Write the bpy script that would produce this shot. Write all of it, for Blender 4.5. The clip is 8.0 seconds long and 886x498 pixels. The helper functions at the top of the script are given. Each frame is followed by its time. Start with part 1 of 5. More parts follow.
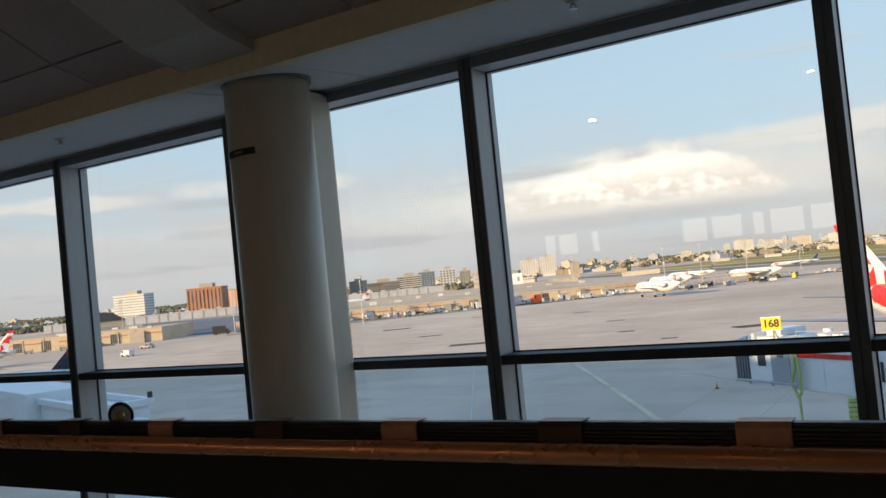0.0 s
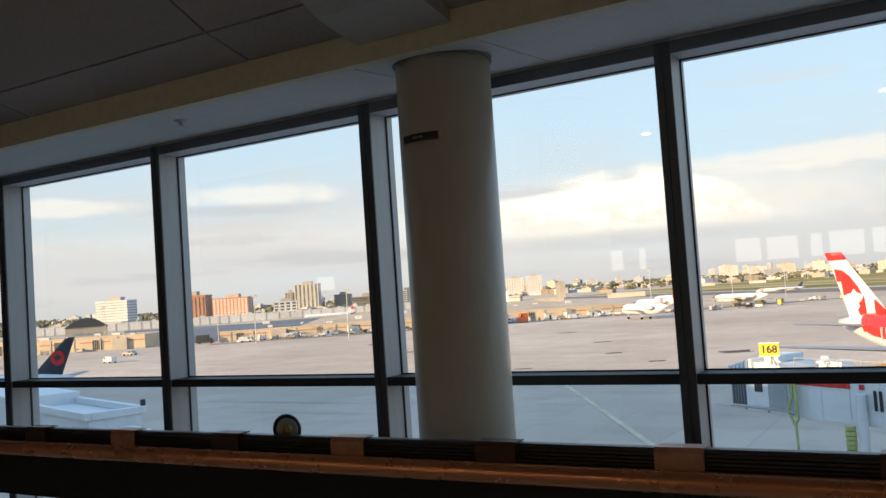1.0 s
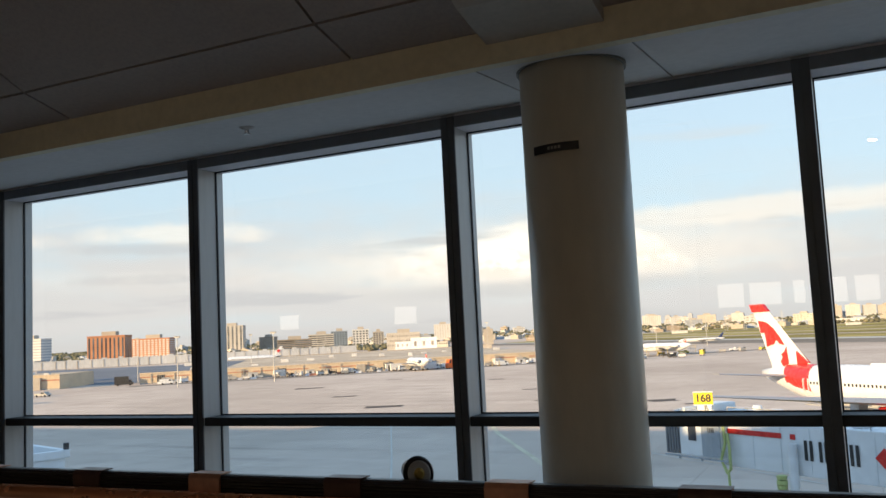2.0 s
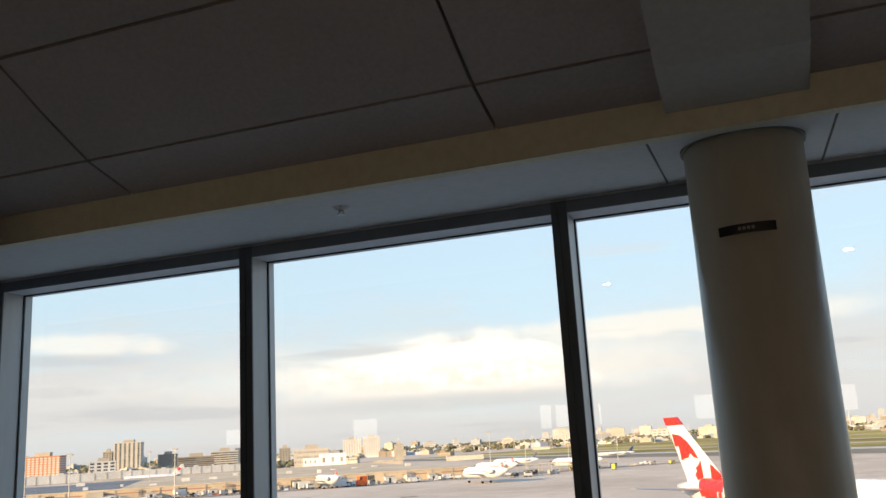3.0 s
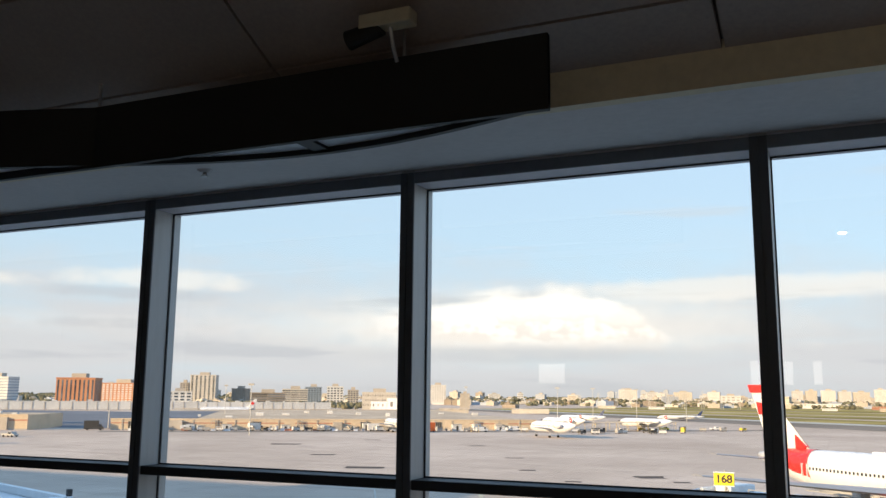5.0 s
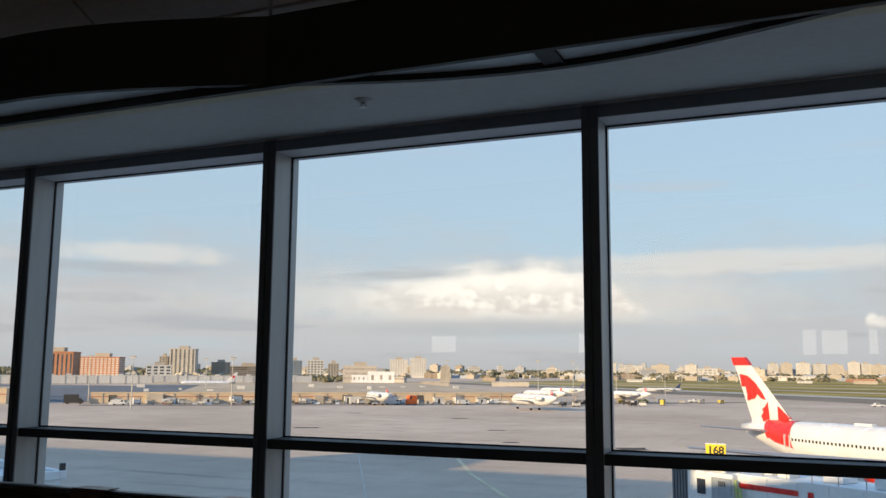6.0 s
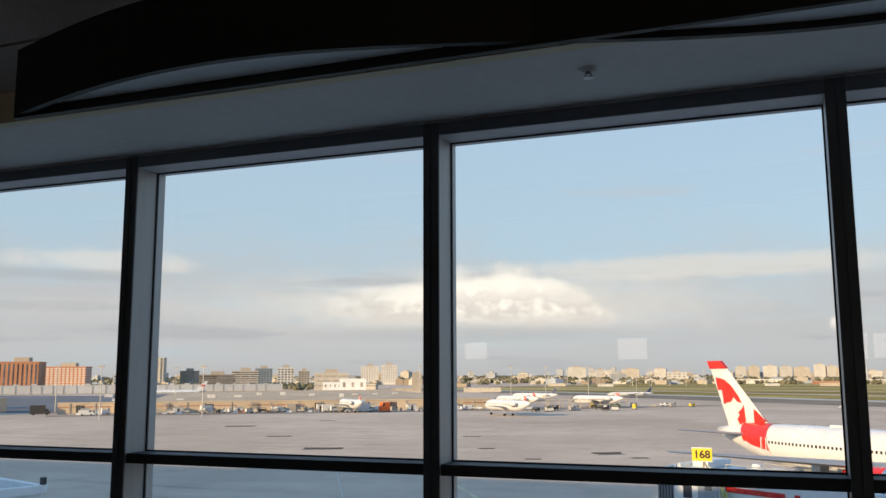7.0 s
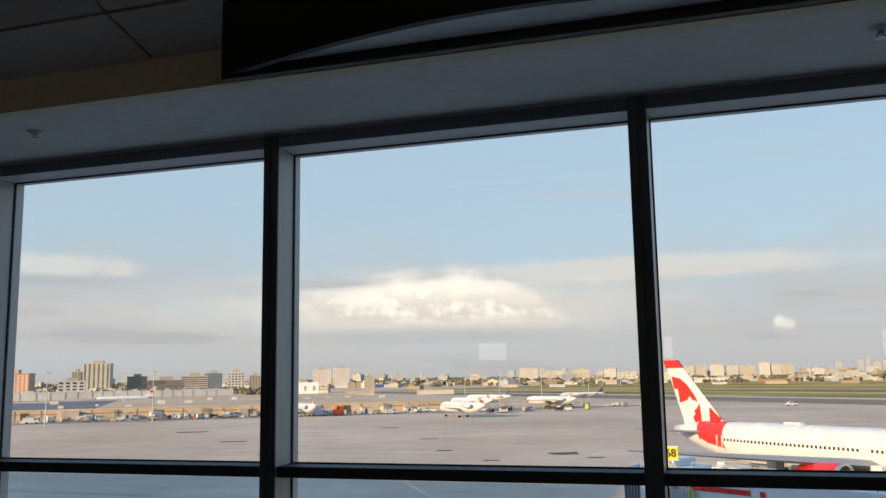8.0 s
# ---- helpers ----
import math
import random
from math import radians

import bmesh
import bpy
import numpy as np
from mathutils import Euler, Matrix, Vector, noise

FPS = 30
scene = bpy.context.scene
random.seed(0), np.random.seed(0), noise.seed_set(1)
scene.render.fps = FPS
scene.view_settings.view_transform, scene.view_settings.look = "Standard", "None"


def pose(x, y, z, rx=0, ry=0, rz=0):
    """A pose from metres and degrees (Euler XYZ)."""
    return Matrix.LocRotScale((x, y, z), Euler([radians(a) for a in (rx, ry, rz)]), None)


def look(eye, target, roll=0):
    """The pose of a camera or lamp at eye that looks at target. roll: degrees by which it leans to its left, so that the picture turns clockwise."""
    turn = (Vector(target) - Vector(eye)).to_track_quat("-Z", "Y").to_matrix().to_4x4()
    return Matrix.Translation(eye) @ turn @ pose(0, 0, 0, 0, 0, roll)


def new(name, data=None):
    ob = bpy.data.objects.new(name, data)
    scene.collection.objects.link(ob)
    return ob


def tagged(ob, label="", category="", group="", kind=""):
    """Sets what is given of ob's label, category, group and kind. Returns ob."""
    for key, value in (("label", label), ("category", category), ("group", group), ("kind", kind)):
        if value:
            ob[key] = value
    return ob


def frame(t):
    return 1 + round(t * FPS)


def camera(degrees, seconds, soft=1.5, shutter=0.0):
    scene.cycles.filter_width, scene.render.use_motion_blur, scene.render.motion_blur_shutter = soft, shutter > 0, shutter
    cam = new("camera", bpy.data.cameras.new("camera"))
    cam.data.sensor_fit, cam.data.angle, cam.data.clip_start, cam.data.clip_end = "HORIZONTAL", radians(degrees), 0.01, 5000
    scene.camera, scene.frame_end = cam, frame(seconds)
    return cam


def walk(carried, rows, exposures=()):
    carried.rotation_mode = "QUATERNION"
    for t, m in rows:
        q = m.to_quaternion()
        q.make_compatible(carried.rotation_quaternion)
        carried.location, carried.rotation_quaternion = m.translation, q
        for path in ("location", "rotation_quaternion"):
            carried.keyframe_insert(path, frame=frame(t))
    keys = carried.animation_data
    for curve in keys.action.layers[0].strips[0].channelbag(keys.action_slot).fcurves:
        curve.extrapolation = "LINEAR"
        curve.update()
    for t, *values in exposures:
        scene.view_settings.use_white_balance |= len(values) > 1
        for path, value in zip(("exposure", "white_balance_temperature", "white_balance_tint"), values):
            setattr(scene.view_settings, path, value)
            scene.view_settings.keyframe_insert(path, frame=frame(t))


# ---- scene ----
cam = camera(53.7, 8.0)

PATH = [
    (0, (1.937, 0.717, 1.587), (0.893, 2.422, 1.651), -5.7),
    (0.5, (1.425, 0.608, 1.611), (0.293, 2.254, 1.702), -4.2),
    (1, (1.011, 0.639, 1.608), (-0.002, 2.36, 1.706), -3.9),
    (1.2, (0.855, 0.577, 1.598), (-0.131, 2.314, 1.697), -3.9),
    (2.3, (-0.081, 0.661, 1.586), (-0.847, 2.489, 1.859), -2.7),
    (2.5, (-0.266, 0.701, 1.639), (-0.959, 2.546, 1.978), -3.0),
    (3, (-0.762, 0.692, 1.613), (-1.41, 2.534, 2.046), -3.3),
    (3.5, (-1.264, 0.698, 1.633), (-1.894, 2.537, 2.104), -3.0),
    (4, (-1.743, 0.637, 1.6), (-2.465, 2.44, 2.08), -2.1),
    (4.5, (-2.226, 0.635, 1.587), (-3.062, 2.392, 2.049), -0.6),
    (4.7, (-2.429, 0.664, 1.585), (-3.272, 2.432, 1.991), 0.2),
    (5.8, (-3.498, 0.808, 1.527), (-4.265, 2.636, 1.796), 0.5),
    (6, (-3.686, 0.842, 1.526), (-4.459, 2.667, 1.797), 0.4),
    (6.5, (-4.188, 0.942, 1.539), (-5.023, 2.739, 1.81), 0.2),
    (7, (-4.689, 0.963, 1.553), (-5.398, 2.812, 1.838), -0.2),
    (7.5, (-5.249, 0.996, 1.562), (-5.966, 2.842, 1.843), -0.6),
    (8, (-5.703, 0.99, 1.555), (-6.307, 2.875, 1.844), -0.9),
]
EXPOSURES = [(t, stops, kelvin, 11) for t, stops, kelvin in
             ((0, 0.65, 7650), (0.5, 0.7, 7800), (1, 0.93, 7850), (1.2, 0.95, 7900), (2.3, 0.92, 8000), (3.5, 1.0, 7900), (4.5, 1.0, 7600), (5.8, 0.55, 7450), (6.5, 0.51, 7500), (8, 0.50, 7650))]
walk(cam, [(t, look(eye, target, roll)) for t, eye, target, roll in PATH], EXPOSURES)

# ---- light, sky and exposure ----
APRON = -12.5                      # level of the apron below the corridor floor
SUN_EL, SUN_AZ = 15.0, 150.0        # degrees; the sun stands behind the terminal, over its far end
sun_dir = Vector((-math.sin(radians(SUN_AZ)) * math.cos(radians(SUN_EL)),
                  math.cos(radians(SUN_AZ)) * math.cos(radians(SUN_EL)), math.sin(radians(SUN_EL))))
sun = new("sun", bpy.data.lights.new("sun", "SUN"))
sun.data.energy, sun.data.angle, sun.data.color = 5.0, radians(0.6), (1.0, 0.735, 0.46)
sun.rotation_euler = (-sun_dir).to_track_quat("-Z", "Y").to_euler()

world = bpy.data.worlds.new("evening_sky")
scene.world = world
world.use_nodes = True
wt = world.node_tree
wt.nodes.clear()


def node(tree, kind, **values):
    n = tree.nodes.new(kind)
    for key, value in values.items():
        if key in n.inputs:
            n.inputs[key].default_value = value
    return n


def mathn(tree, op, a, b=0.0, c=None, clamp=False):
    n = tree.nodes.new("ShaderNodeMath")
    n.operation, n.use_clamp = op, clamp
    for i, v in enumerate((a, b) if c is None else (a, b, c)):
        if isinstance(v, (int, float)):
            n.inputs[i].default_value = v
        else:
            tree.links.new(v, n.inputs[i])
    return n.outputs[0]


def ramp(tree, value, lo, hi, a=0.0, b=1.0, smooth=True):
    n = tree.nodes.new("ShaderNodeMapRange")
    n.interpolation_type = "SMOOTHSTEP" if smooth else "LINEAR"
    tree.links.new(value, n.inputs["Value"])
    for key, v in (("From Min", lo), ("From Max", hi), ("To Min", a), ("To Max", b)):
        n.inputs[key].default_value = v
    return n.outputs[0]


def mixc(tree, fac, a, b):
    n = tree.nodes.new("ShaderNodeMix")
    n.data_type = "RGBA"
    if isinstance(fac, (int, float)):
        n.inputs[0].default_value = fac
    else:
        tree.links.new(fac, n.inputs[0])
    for i, v in ((6, a), (7, b)):
        if isinstance(v, tuple):
            n.inputs[i].default_value = (*v[:3], 1)
        else:
            tree.links.new(v, n.inputs[i])
    return n.outputs[2]


def build_sky():
    t = wt
    sky = t.nodes.new("ShaderNodeTexSky")
    sky.sky_type, sky.sun_disc = "NISHITA", False
    sky.sun_elevation, sky.sun_rotation = radians(SUN_EL), radians(-SUN_AZ)
    sky.air_density, sky.dust_density, sky.ozone_density = 1.0, 0.7, 3.5
    co = t.nodes.new("ShaderNodeTexCoord")
    sep = t.nodes.new("ShaderNodeSeparateXYZ")
    t.links.new(co.outputs["Generated"], sep.inputs[0])
    el = mathn(t, "ADD", mathn(t, "ARCSINE", sep.outputs[2]), 0.0066)                           # height above the horizon
    az = mathn(t, "ADD", mathn(t, "ARCTAN2", sep.outputs[0], sep.outputs[1]), 0.003)           # bearing from straight out
    flat = t.nodes.new("ShaderNodeCombineXYZ")
    t.links.new(az, flat.inputs[0])
    t.links.new(mathn(t, "MULTIPLY", el, 3.2), flat.inputs[1])
    n1 = node(t, "ShaderNodeTexNoise", Scale=5.5, Detail=7.0, Roughness=0.55)
    t.links.new(flat.outputs[0], n1.inputs["Vector"])
    long = t.nodes.new("ShaderNodeCombineXYZ")
    t.links.new(az, long.inputs[0])
    t.links.new(mathn(t, "MULTIPLY", el, 9.0), long.inputs[1])
    n2 = node(t, "ShaderNodeTexNoise", Scale=3.6, Detail=5.0, Roughness=0.5)
    t.links.new(long.outputs[0], n2.inputs["Vector"])
    puff = t.nodes.new("ShaderNodeCombineXYZ")
    t.links.new(az, puff.inputs[0])
    t.links.new(mathn(t, "MULTIPLY", el, 1.4), puff.inputs[1])
    n3 = node(t, "ShaderNodeTexNoise", Scale=26.0, Detail=6.0, Roughness=0.55)
    t.links.new(puff.outputs[0], n3.inputs["Vector"])
    wob = mathn(t, "MULTIPLY", mathn(t, "SUBTRACT", n1.outputs[0], 0.5), 0.20)
    # pale veil of layered cloud, thick near the horizon and thin above
    veil = ramp(t, mathn(t, "ADD", el, wob), 0.19, 0.06)
    veil = mathn(t, "MULTIPLY", veil, ramp(t, n2.outputs[0], 0.25, 0.55, 0.55, 1.0))
    wisps = mathn(t, "MULTIPLY", ramp(t, n2.outputs[0], 0.58, 0.72), ramp(t, el, 0.30, 0.16, 0.0, 0.6))
    veil = mathn(t, "MAXIMUM", veil, wisps)
    # sunlit cumulus bank, a flat anvil above it, streaks and one small tower
    lump = mathn(t, "ADD", mathn(t, "MULTIPLY", mathn(t, "SUBTRACT", n1.outputs[0], 0.5), 0.9),
                 mathn(t, "MULTIPLY", mathn(t, "SUBTRACT", n3.outputs[0], 0.5), 1.5))

    def bank(a0, e0, wa, we, rough=1.0, lo=1.0, hi=0.86):
        da = mathn(t, "DIVIDE", mathn(t, "SUBTRACT", az, a0), wa)
        de = mathn(t, "DIVIDE", mathn(t, "SUBTRACT", el, e0), we)
        d = mathn(t, "SQRT", mathn(t, "ADD", mathn(t, "MULTIPLY", da, da), mathn(t, "MULTIPLY", de, de)))
        d = mathn(t, "ADD", d, mathn(t, "MULTIPLY", lump, rough))
        return ramp(t, d, lo, hi)
    # one long bank: its top climbs slowly, stays flat and drops steeply; its base is level
    ruff = mathn(t, "MULTIPLY", lump, mathn(t, "ADD", 0.009, ramp(t, az, -0.40, -0.25, 0.0, 0.014)))
    ruff = mathn(t, "ADD", ruff, mathn(t, "MULTIPLY", mathn(t, "SUBTRACT", n2.outputs[0], 0.5), 0.05))
    top = mathn(t, "MINIMUM", ramp(t, az, -0.62, -0.33, 0.092, 0.122), ramp(t, az, -0.245, -0.15, 0.126, 0.058, False))
    top = mathn(t, "SUBTRACT", mathn(t, "SUBTRACT", top, ruff), el)
    base = mathn(t, "ADD", 0.064, mathn(t, "MULTIPLY", mathn(t, "SUBTRACT", n3.outputs[0], 0.5), 0.045))
    base = mathn(t, "SUBTRACT", el, base)
    cum = mathn(t, "MULTIPLY", ramp(t, top, -0.006, 0.013), ramp(t, base, -0.006, 0.014))
    cum = mathn(t, "MULTIPLY", cum, mathn(t, "MULTIPLY", ramp(t, az, -0.56, -0.34, 0.12, 1.0), ramp(t, n2.outputs[0], 0.34, 0.55, 0.45, 1.0)))
    tower = mathn(t, "MAXIMUM", bank(0.0585, 0.0585, 0.009, 0.0105, 0.7, 1.05, 0.45), bank(0.0665, 0.0565, 0.010, 0.0085, 0.7, 1.05, 0.45))
    cum = mathn(t, "MAXIMUM", cum, mathn(t, "MULTIPLY", tower, ramp(t, el, 0.045, 0.058, 0.0, 0.7)))
    anvil = bank(-0.08, 0.124, 0.26, 0.016, 0.6, 1.1, 0.5)
    anvil = mathn(t, "MAXIMUM", anvil, bank(-0.74, 0.128, 0.10, 0.013, 0.9, 1.2, 0.5))
    anvil = mathn(t, "MAXIMUM", anvil, bank(-0.95, 0.12, 0.09, 0.010, 0.9, 1.2, 0.5))
    grey = mathn(t, "MULTIPLY", ramp(t, n2.outputs[0], 0.56, 0.66), ramp(t, el, 0.16, 0.10, 0.0, 0.6))
    for row in ((-0.76, 0.113, 0.10, 0.008, 0.8, 1.2, 0.4), (-0.78, 0.080, 0.08, 0.006, 0.8, 1.2, 0.4), (-0.33, 0.052, 0.22, 0.012, 0.6, 1.2, 0.3)):
        grey = mathn(t, "MAXIMUM", grey, mathn(t, "MULTIPLY", bank(*row), 0.5))
    c = mixc(t, 0.8, sky.outputs[0], mixc(t, ramp(t, el, 0.14, 0.85), HIGH, ZENITH))
    c = mixc(t, veil, c, VEIL)
    glow = mathn(t, "MULTIPLY", bank(-0.33, 0.085, 0.36, 0.05, 0.4, 1.1, 0.2), 0.75)
    c = mixc(t, glow, c, ANVIL)
    c = mixc(t, mathn(t, "MULTIPLY", anvil, 0.62), c, ANVIL)
    c = mixc(t, grey, c, GREY)
    shade = mathn(t, "MAXIMUM", ramp(t, n3.outputs[0], 0.42, 0.60), ramp(t, base, 0.018, 0.050))
    lit = mixc(t, shade, CUM_LOW, CUM_LIT)
    c = mixc(t, cum, c, lit)
    haze = ramp(t, el, 0.035, -0.005)
    c = mixc(t, mathn(t, "MULTIPLY", haze, 0.85), c, HAZE)
    bg = t.nodes.new("ShaderNodeBackground")
    bg.inputs["Strength"].default_value = SKY_STRENGTH
    t.links.new(c, bg.inputs["Color"])
    out = t.nodes.new("ShaderNodeOutputWorld")
    t.links.new(bg.outputs[0], out.inputs[0])


SKY_STRENGTH = 0.13
ANVIL = (4.9, 4.8, 4.85)
HIGH, ZENITH = (2.97, 4.02, 5.2), (2.0, 3.85, 7.1)
VEIL, GREY = (3.4, 3.52, 3.95), (2.7, 2.9, 3.35)
CUM_LIT, CUM_LOW, HAZE = (6.9, 6.6, 6.4), (4.75, 4.5, 4.5), (2.95, 3.05, 3.4)
build_sky()

# ---- materials ----


def mat(name, colour, rough=0.6, metal=0.0, vary=0.10, grain=8.0, blotch=0.8, bump=0.0, island=0.0, dirt=None, stretch=None):
    """A node material with variation at two scales, in metres."""
    m = bpy.data.materials.new(name)
    m.use_nodes = True
    t = m.node_tree
    bsdf = t.nodes["Principled BSDF"]
    co = t.nodes.new("ShaderNodeTexCoord")
    src = co.outputs["Object"]
    if stretch:
        mp = t.nodes.new("ShaderNodeMapping")
        mp.inputs["Scale"].default_value = stretch
        t.links.new(src, mp.inputs["Vector"])
        src = mp.outputs[0]
    fine = node(t, "ShaderNodeTexNoise", Scale=grain, Detail=6.0, Roughness=0.6)
    wide = node(t, "ShaderNodeTexNoise", Scale=blotch, Detail=4.0, Roughness=0.55)
    for n in (fine, wide):
        t.links.new(src, n.inputs["Vector"])
    f = mathn(t, "ADD", mathn(t, "MULTIPLY", fine.outputs[0], 0.5), mathn(t, "MULTIPLY", wide.outputs[0], 0.5))
    lo = tuple(c * (1 - 2.2 * vary) for c in colour)
    hi = tuple(min(1, c * (1 + 2.2 * vary)) for c in colour)
    c = mixc(t, ramp(t, f, 0.3, 0.7), lo, hi)
    if dirt:
        c = mixc(t, mathn(t, "MULTIPLY", ramp(t, wide.outputs[0], 0.52, 0.72), dirt[3]), c, dirt[:3])
    if island:
        g = t.nodes.new("ShaderNodeNewGeometry")
        hsv = t.nodes.new("ShaderNodeHueSaturation")
        t.links.new(ramp(t, g.outputs["Random Per Island"], 0, 1, 1 - island, 1 + island, False), hsv.inputs["Value"])
        t.links.new(c, hsv.inputs["Color"])
        c = hsv.outputs[0]
    t.links.new(c, bsdf.inputs["Base Color"])
    t.links.new(ramp(t, f, 0.3, 0.7, max(0.02, rough - 0.08), min(1, rough + 0.08)), bsdf.inputs["Roughness"])
    bsdf.inputs["Metallic"].default_value = metal
    if rough >= 0.85:
        bsdf.inputs["Specular IOR Level"].default_value = 0.0         # open, porous surfaces
    if bump:
        b = node(t, "ShaderNodeBump", Strength=bump, Distance=0.01)
        t.links.new(fine.outputs[0], b.inputs["Height"])
        t.links.new(b.outputs[0], bsdf.inputs["Normal"])
    return m


def glass_mat(name, tint=(0.93, 0.96, 0.97), gloss=0.9):
    m = bpy.data.materials.new(name)
    m.use_nodes = True
    t = m.node_tree
    t.nodes.clear()
    tr = node(t, "ShaderNodeBsdfTransparent", Color=(*tint, 1))
    gl = node(t, "ShaderNodeBsdfGlossy", Roughness=0.0, Color=(gloss, gloss, gloss, 1))
    lw = node(t, "ShaderNodeLayerWeight", Blend=0.5)
    fac = mathn(t, "ADD", mathn(t, "MULTIPLY", mathn(t, "POWER", lw.outputs["Facing"], 5.0), 0.6), 0.035)
    mx = t.nodes.new("ShaderNodeMixShader")
    out = t.nodes.new("ShaderNodeOutputMaterial")
    t.links.new(fac, mx.inputs[0])
    t.links.new(tr.outputs[0], mx.inputs[1])
    t.links.new(gl.outputs[0], mx.inputs[2])
    t.links.new(mx.outputs[0], out.inputs[0])
    return m


def glow_mat(name, colour, strength):
    m = bpy.data.materials.new(name)
    m.use_nodes = True
    b = m.node_tree.nodes["Principled BSDF"]
    b.inputs["Emission Color"].default_value = (*colour, 1)
    b.inputs["Emission Strength"].default_value = strength
    return m


M = {}
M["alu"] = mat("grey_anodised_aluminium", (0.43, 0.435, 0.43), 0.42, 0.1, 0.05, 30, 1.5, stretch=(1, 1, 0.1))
# frame tones: backlit faces darker, bounce-lit header paler, put into the colour
M["alu_backlit"] = mat("backlit_dark_aluminium", (0.085, 0.092, 0.10), 0.45, 0.15, 0.05, 30, 1.5)
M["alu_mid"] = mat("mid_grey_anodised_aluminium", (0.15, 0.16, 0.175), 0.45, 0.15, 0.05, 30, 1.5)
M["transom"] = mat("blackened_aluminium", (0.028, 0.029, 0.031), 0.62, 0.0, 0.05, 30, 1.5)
M["alu_bounce"] = mat("bounce_lit_aluminium", (0.66, 0.63, 0.67), 0.5, 0.0, 0.05, 30, 1.5)
M["gasket"] = mat("black_gasket", (0.015, 0.015, 0.017), 0.6)
M["soffit"] = mat("painted_plaster_soffit", (0.65, 0.625, 0.62), 0.7, 0, 0.04, 25, 0.9, 0.05)
M["fascia"] = mat("cream_painted_fascia", (0.70, 0.61, 0.44), 0.65, 0, 0.05, 25, 0.9, 0.05)
M["ceiling"] = mat("grey_ceiling_panel", (0.40, 0.325, 0.29), 0.75, 0, 0.06, 60, 0.8, 0.1, island=0.08)
M["beam_paint"] = mat("pale_painted_beam", (0.50, 0.445, 0.39), 0.7, 0, 0.05, 40, 0.8, 0.08)
M["joint"] = mat("dark_joint", (0.16, 0.137, 0.122), 0.8)
M["column"] = mat("satin_cream_column_paint", (0.68, 0.60, 0.48), 0.36, 0, 0.04, 12, 1.0, 0.02, stretch=(1, 1, 0.3))
M["column_ring"] = mat("column_shadow_ring", (0.22, 0.20, 0.17), 0.6)
M["plate"] = mat("black_plate", (0.012, 0.011, 0.011), 0.4)
M["plate_mark"] = mat("worn_white_marking", (0.30, 0.29, 0.27), 0.6)
M["copper"] = mat("copper_tube", (0.80, 0.31, 0.15), 0.27, 0.72, 0.02, 9, 1.2)
M["copper_clip"] = mat("copper_clip", (0.60, 0.29, 0.18), 0.42, 0.3, 0.10, 22, 4.0)
M["dark_clip"] = mat("dark_bronze_clip", (0.12, 0.06, 0.042), 0.42, 0.4, 0.10, 22, 4.0)
M["rubber"] = mat("ribbed_black_rubber", (0.034, 0.024, 0.019), 0.42, 0, 0.12, 20, 2.0)
M["rail_body"] = mat("dark_rail_body", (0.008, 0.007, 0.006), 0.6, 0, 0.1, 20, 2.0)
M["chrome"] = mat("brushed_chrome", (0.40, 0.40, 0.41), 0.3, 0.9)
M["brass"] = mat("brass", (0.50, 0.36, 0.12), 0.35, 0.8)
M["floor"] = mat("pale_grey_terrazzo", (0.49, 0.465, 0.425), 0.35, 0, 0.1, 90, 1.0)
M["wall"] = mat("warm_grey_wall", (0.34, 0.31, 0.28), 0.7, 0, 0.05, 30, 0.8, 0.05)
M["bulkhead"] = mat("black_sign_housing", (0.013, 0.0135, 0.0135), 0.55, 0, 0.1, 15, 2)
M["bulkhead_in"] = mat("pale_grey_housing_underside", (0.74, 0.77, 0.80), 0.5, 0, 0.05, 15, 2)
M["glass"] = glass_mat("window_glass")
M["rear_pane"] = glow_mat("glowing_rear_pane", (1.0, 0.97, 0.92), 1.25)
M["lamp_glow"] = glow_mat("ceiling_lamp_glow", (1.0, 0.82, 0.62), 115.0)

M["concrete_wall"] = mat("sunlit_beige_precast", (0.56, 0.45, 0.33), 0.85, 0, 0.08, 1.2, 0.06, 0.1)
M["red_stripe"] = mat("faded_red_stripe", (0.40, 0.17, 0.11), 0.7)
M["dark_open"] = mat("dark_opening", (0.04, 0.038, 0.036), 0.6)
M["roofing"] = mat("gravel_roof", (0.52, 0.415, 0.31), 0.9, 0, 0.12, 0.8, 0.05)
M["white_paint"] = mat("white_aircraft_paint", (0.64, 0.65, 0.66), 0.25, 0, 0.03, 0.9, 0.2)
M["grey_paint"] = mat("grey_wing_paint", (0.27, 0.28, 0.295), 0.4, 0.2, 0.05, 1.5, 0.3)
M["red_paint"] = mat("red_aircraft_paint", (0.62, 0.028, 0.022), 0.28, 0, 0.05, 1.5, 0.3)
M["dark_paint"] = mat("charcoal_aircraft_paint", (0.028, 0.032, 0.045), 0.3, 0, 0.05, 1.5, 0.3)
M["blue_paint"] = mat("dark_blue_aircraft_paint", (0.03, 0.05, 0.13), 0.3)
M["dark_window"] = mat("dark_window_glass", (0.03, 0.035, 0.045), 0.12)
M["metal"] = mat("bare_metal", (0.52, 0.52, 0.52), 0.3, 0.9, 0.06)
M["tyre"] = mat("tyre_rubber", (0.02, 0.02, 0.02), 0.85)
M["bridge_white"] = mat("white_bridge_cladding", (0.68, 0.70, 0.70), 0.5, 0, 0.05, 2.0, 0.2, 0.05, dirt=(0.42, 0.41, 0.38, 0.5))
M["bridge_grey"] = mat("grey_bridge_bellows", (0.30, 0.33, 0.35), 0.7, 0, 0.1, 6, 0.5)
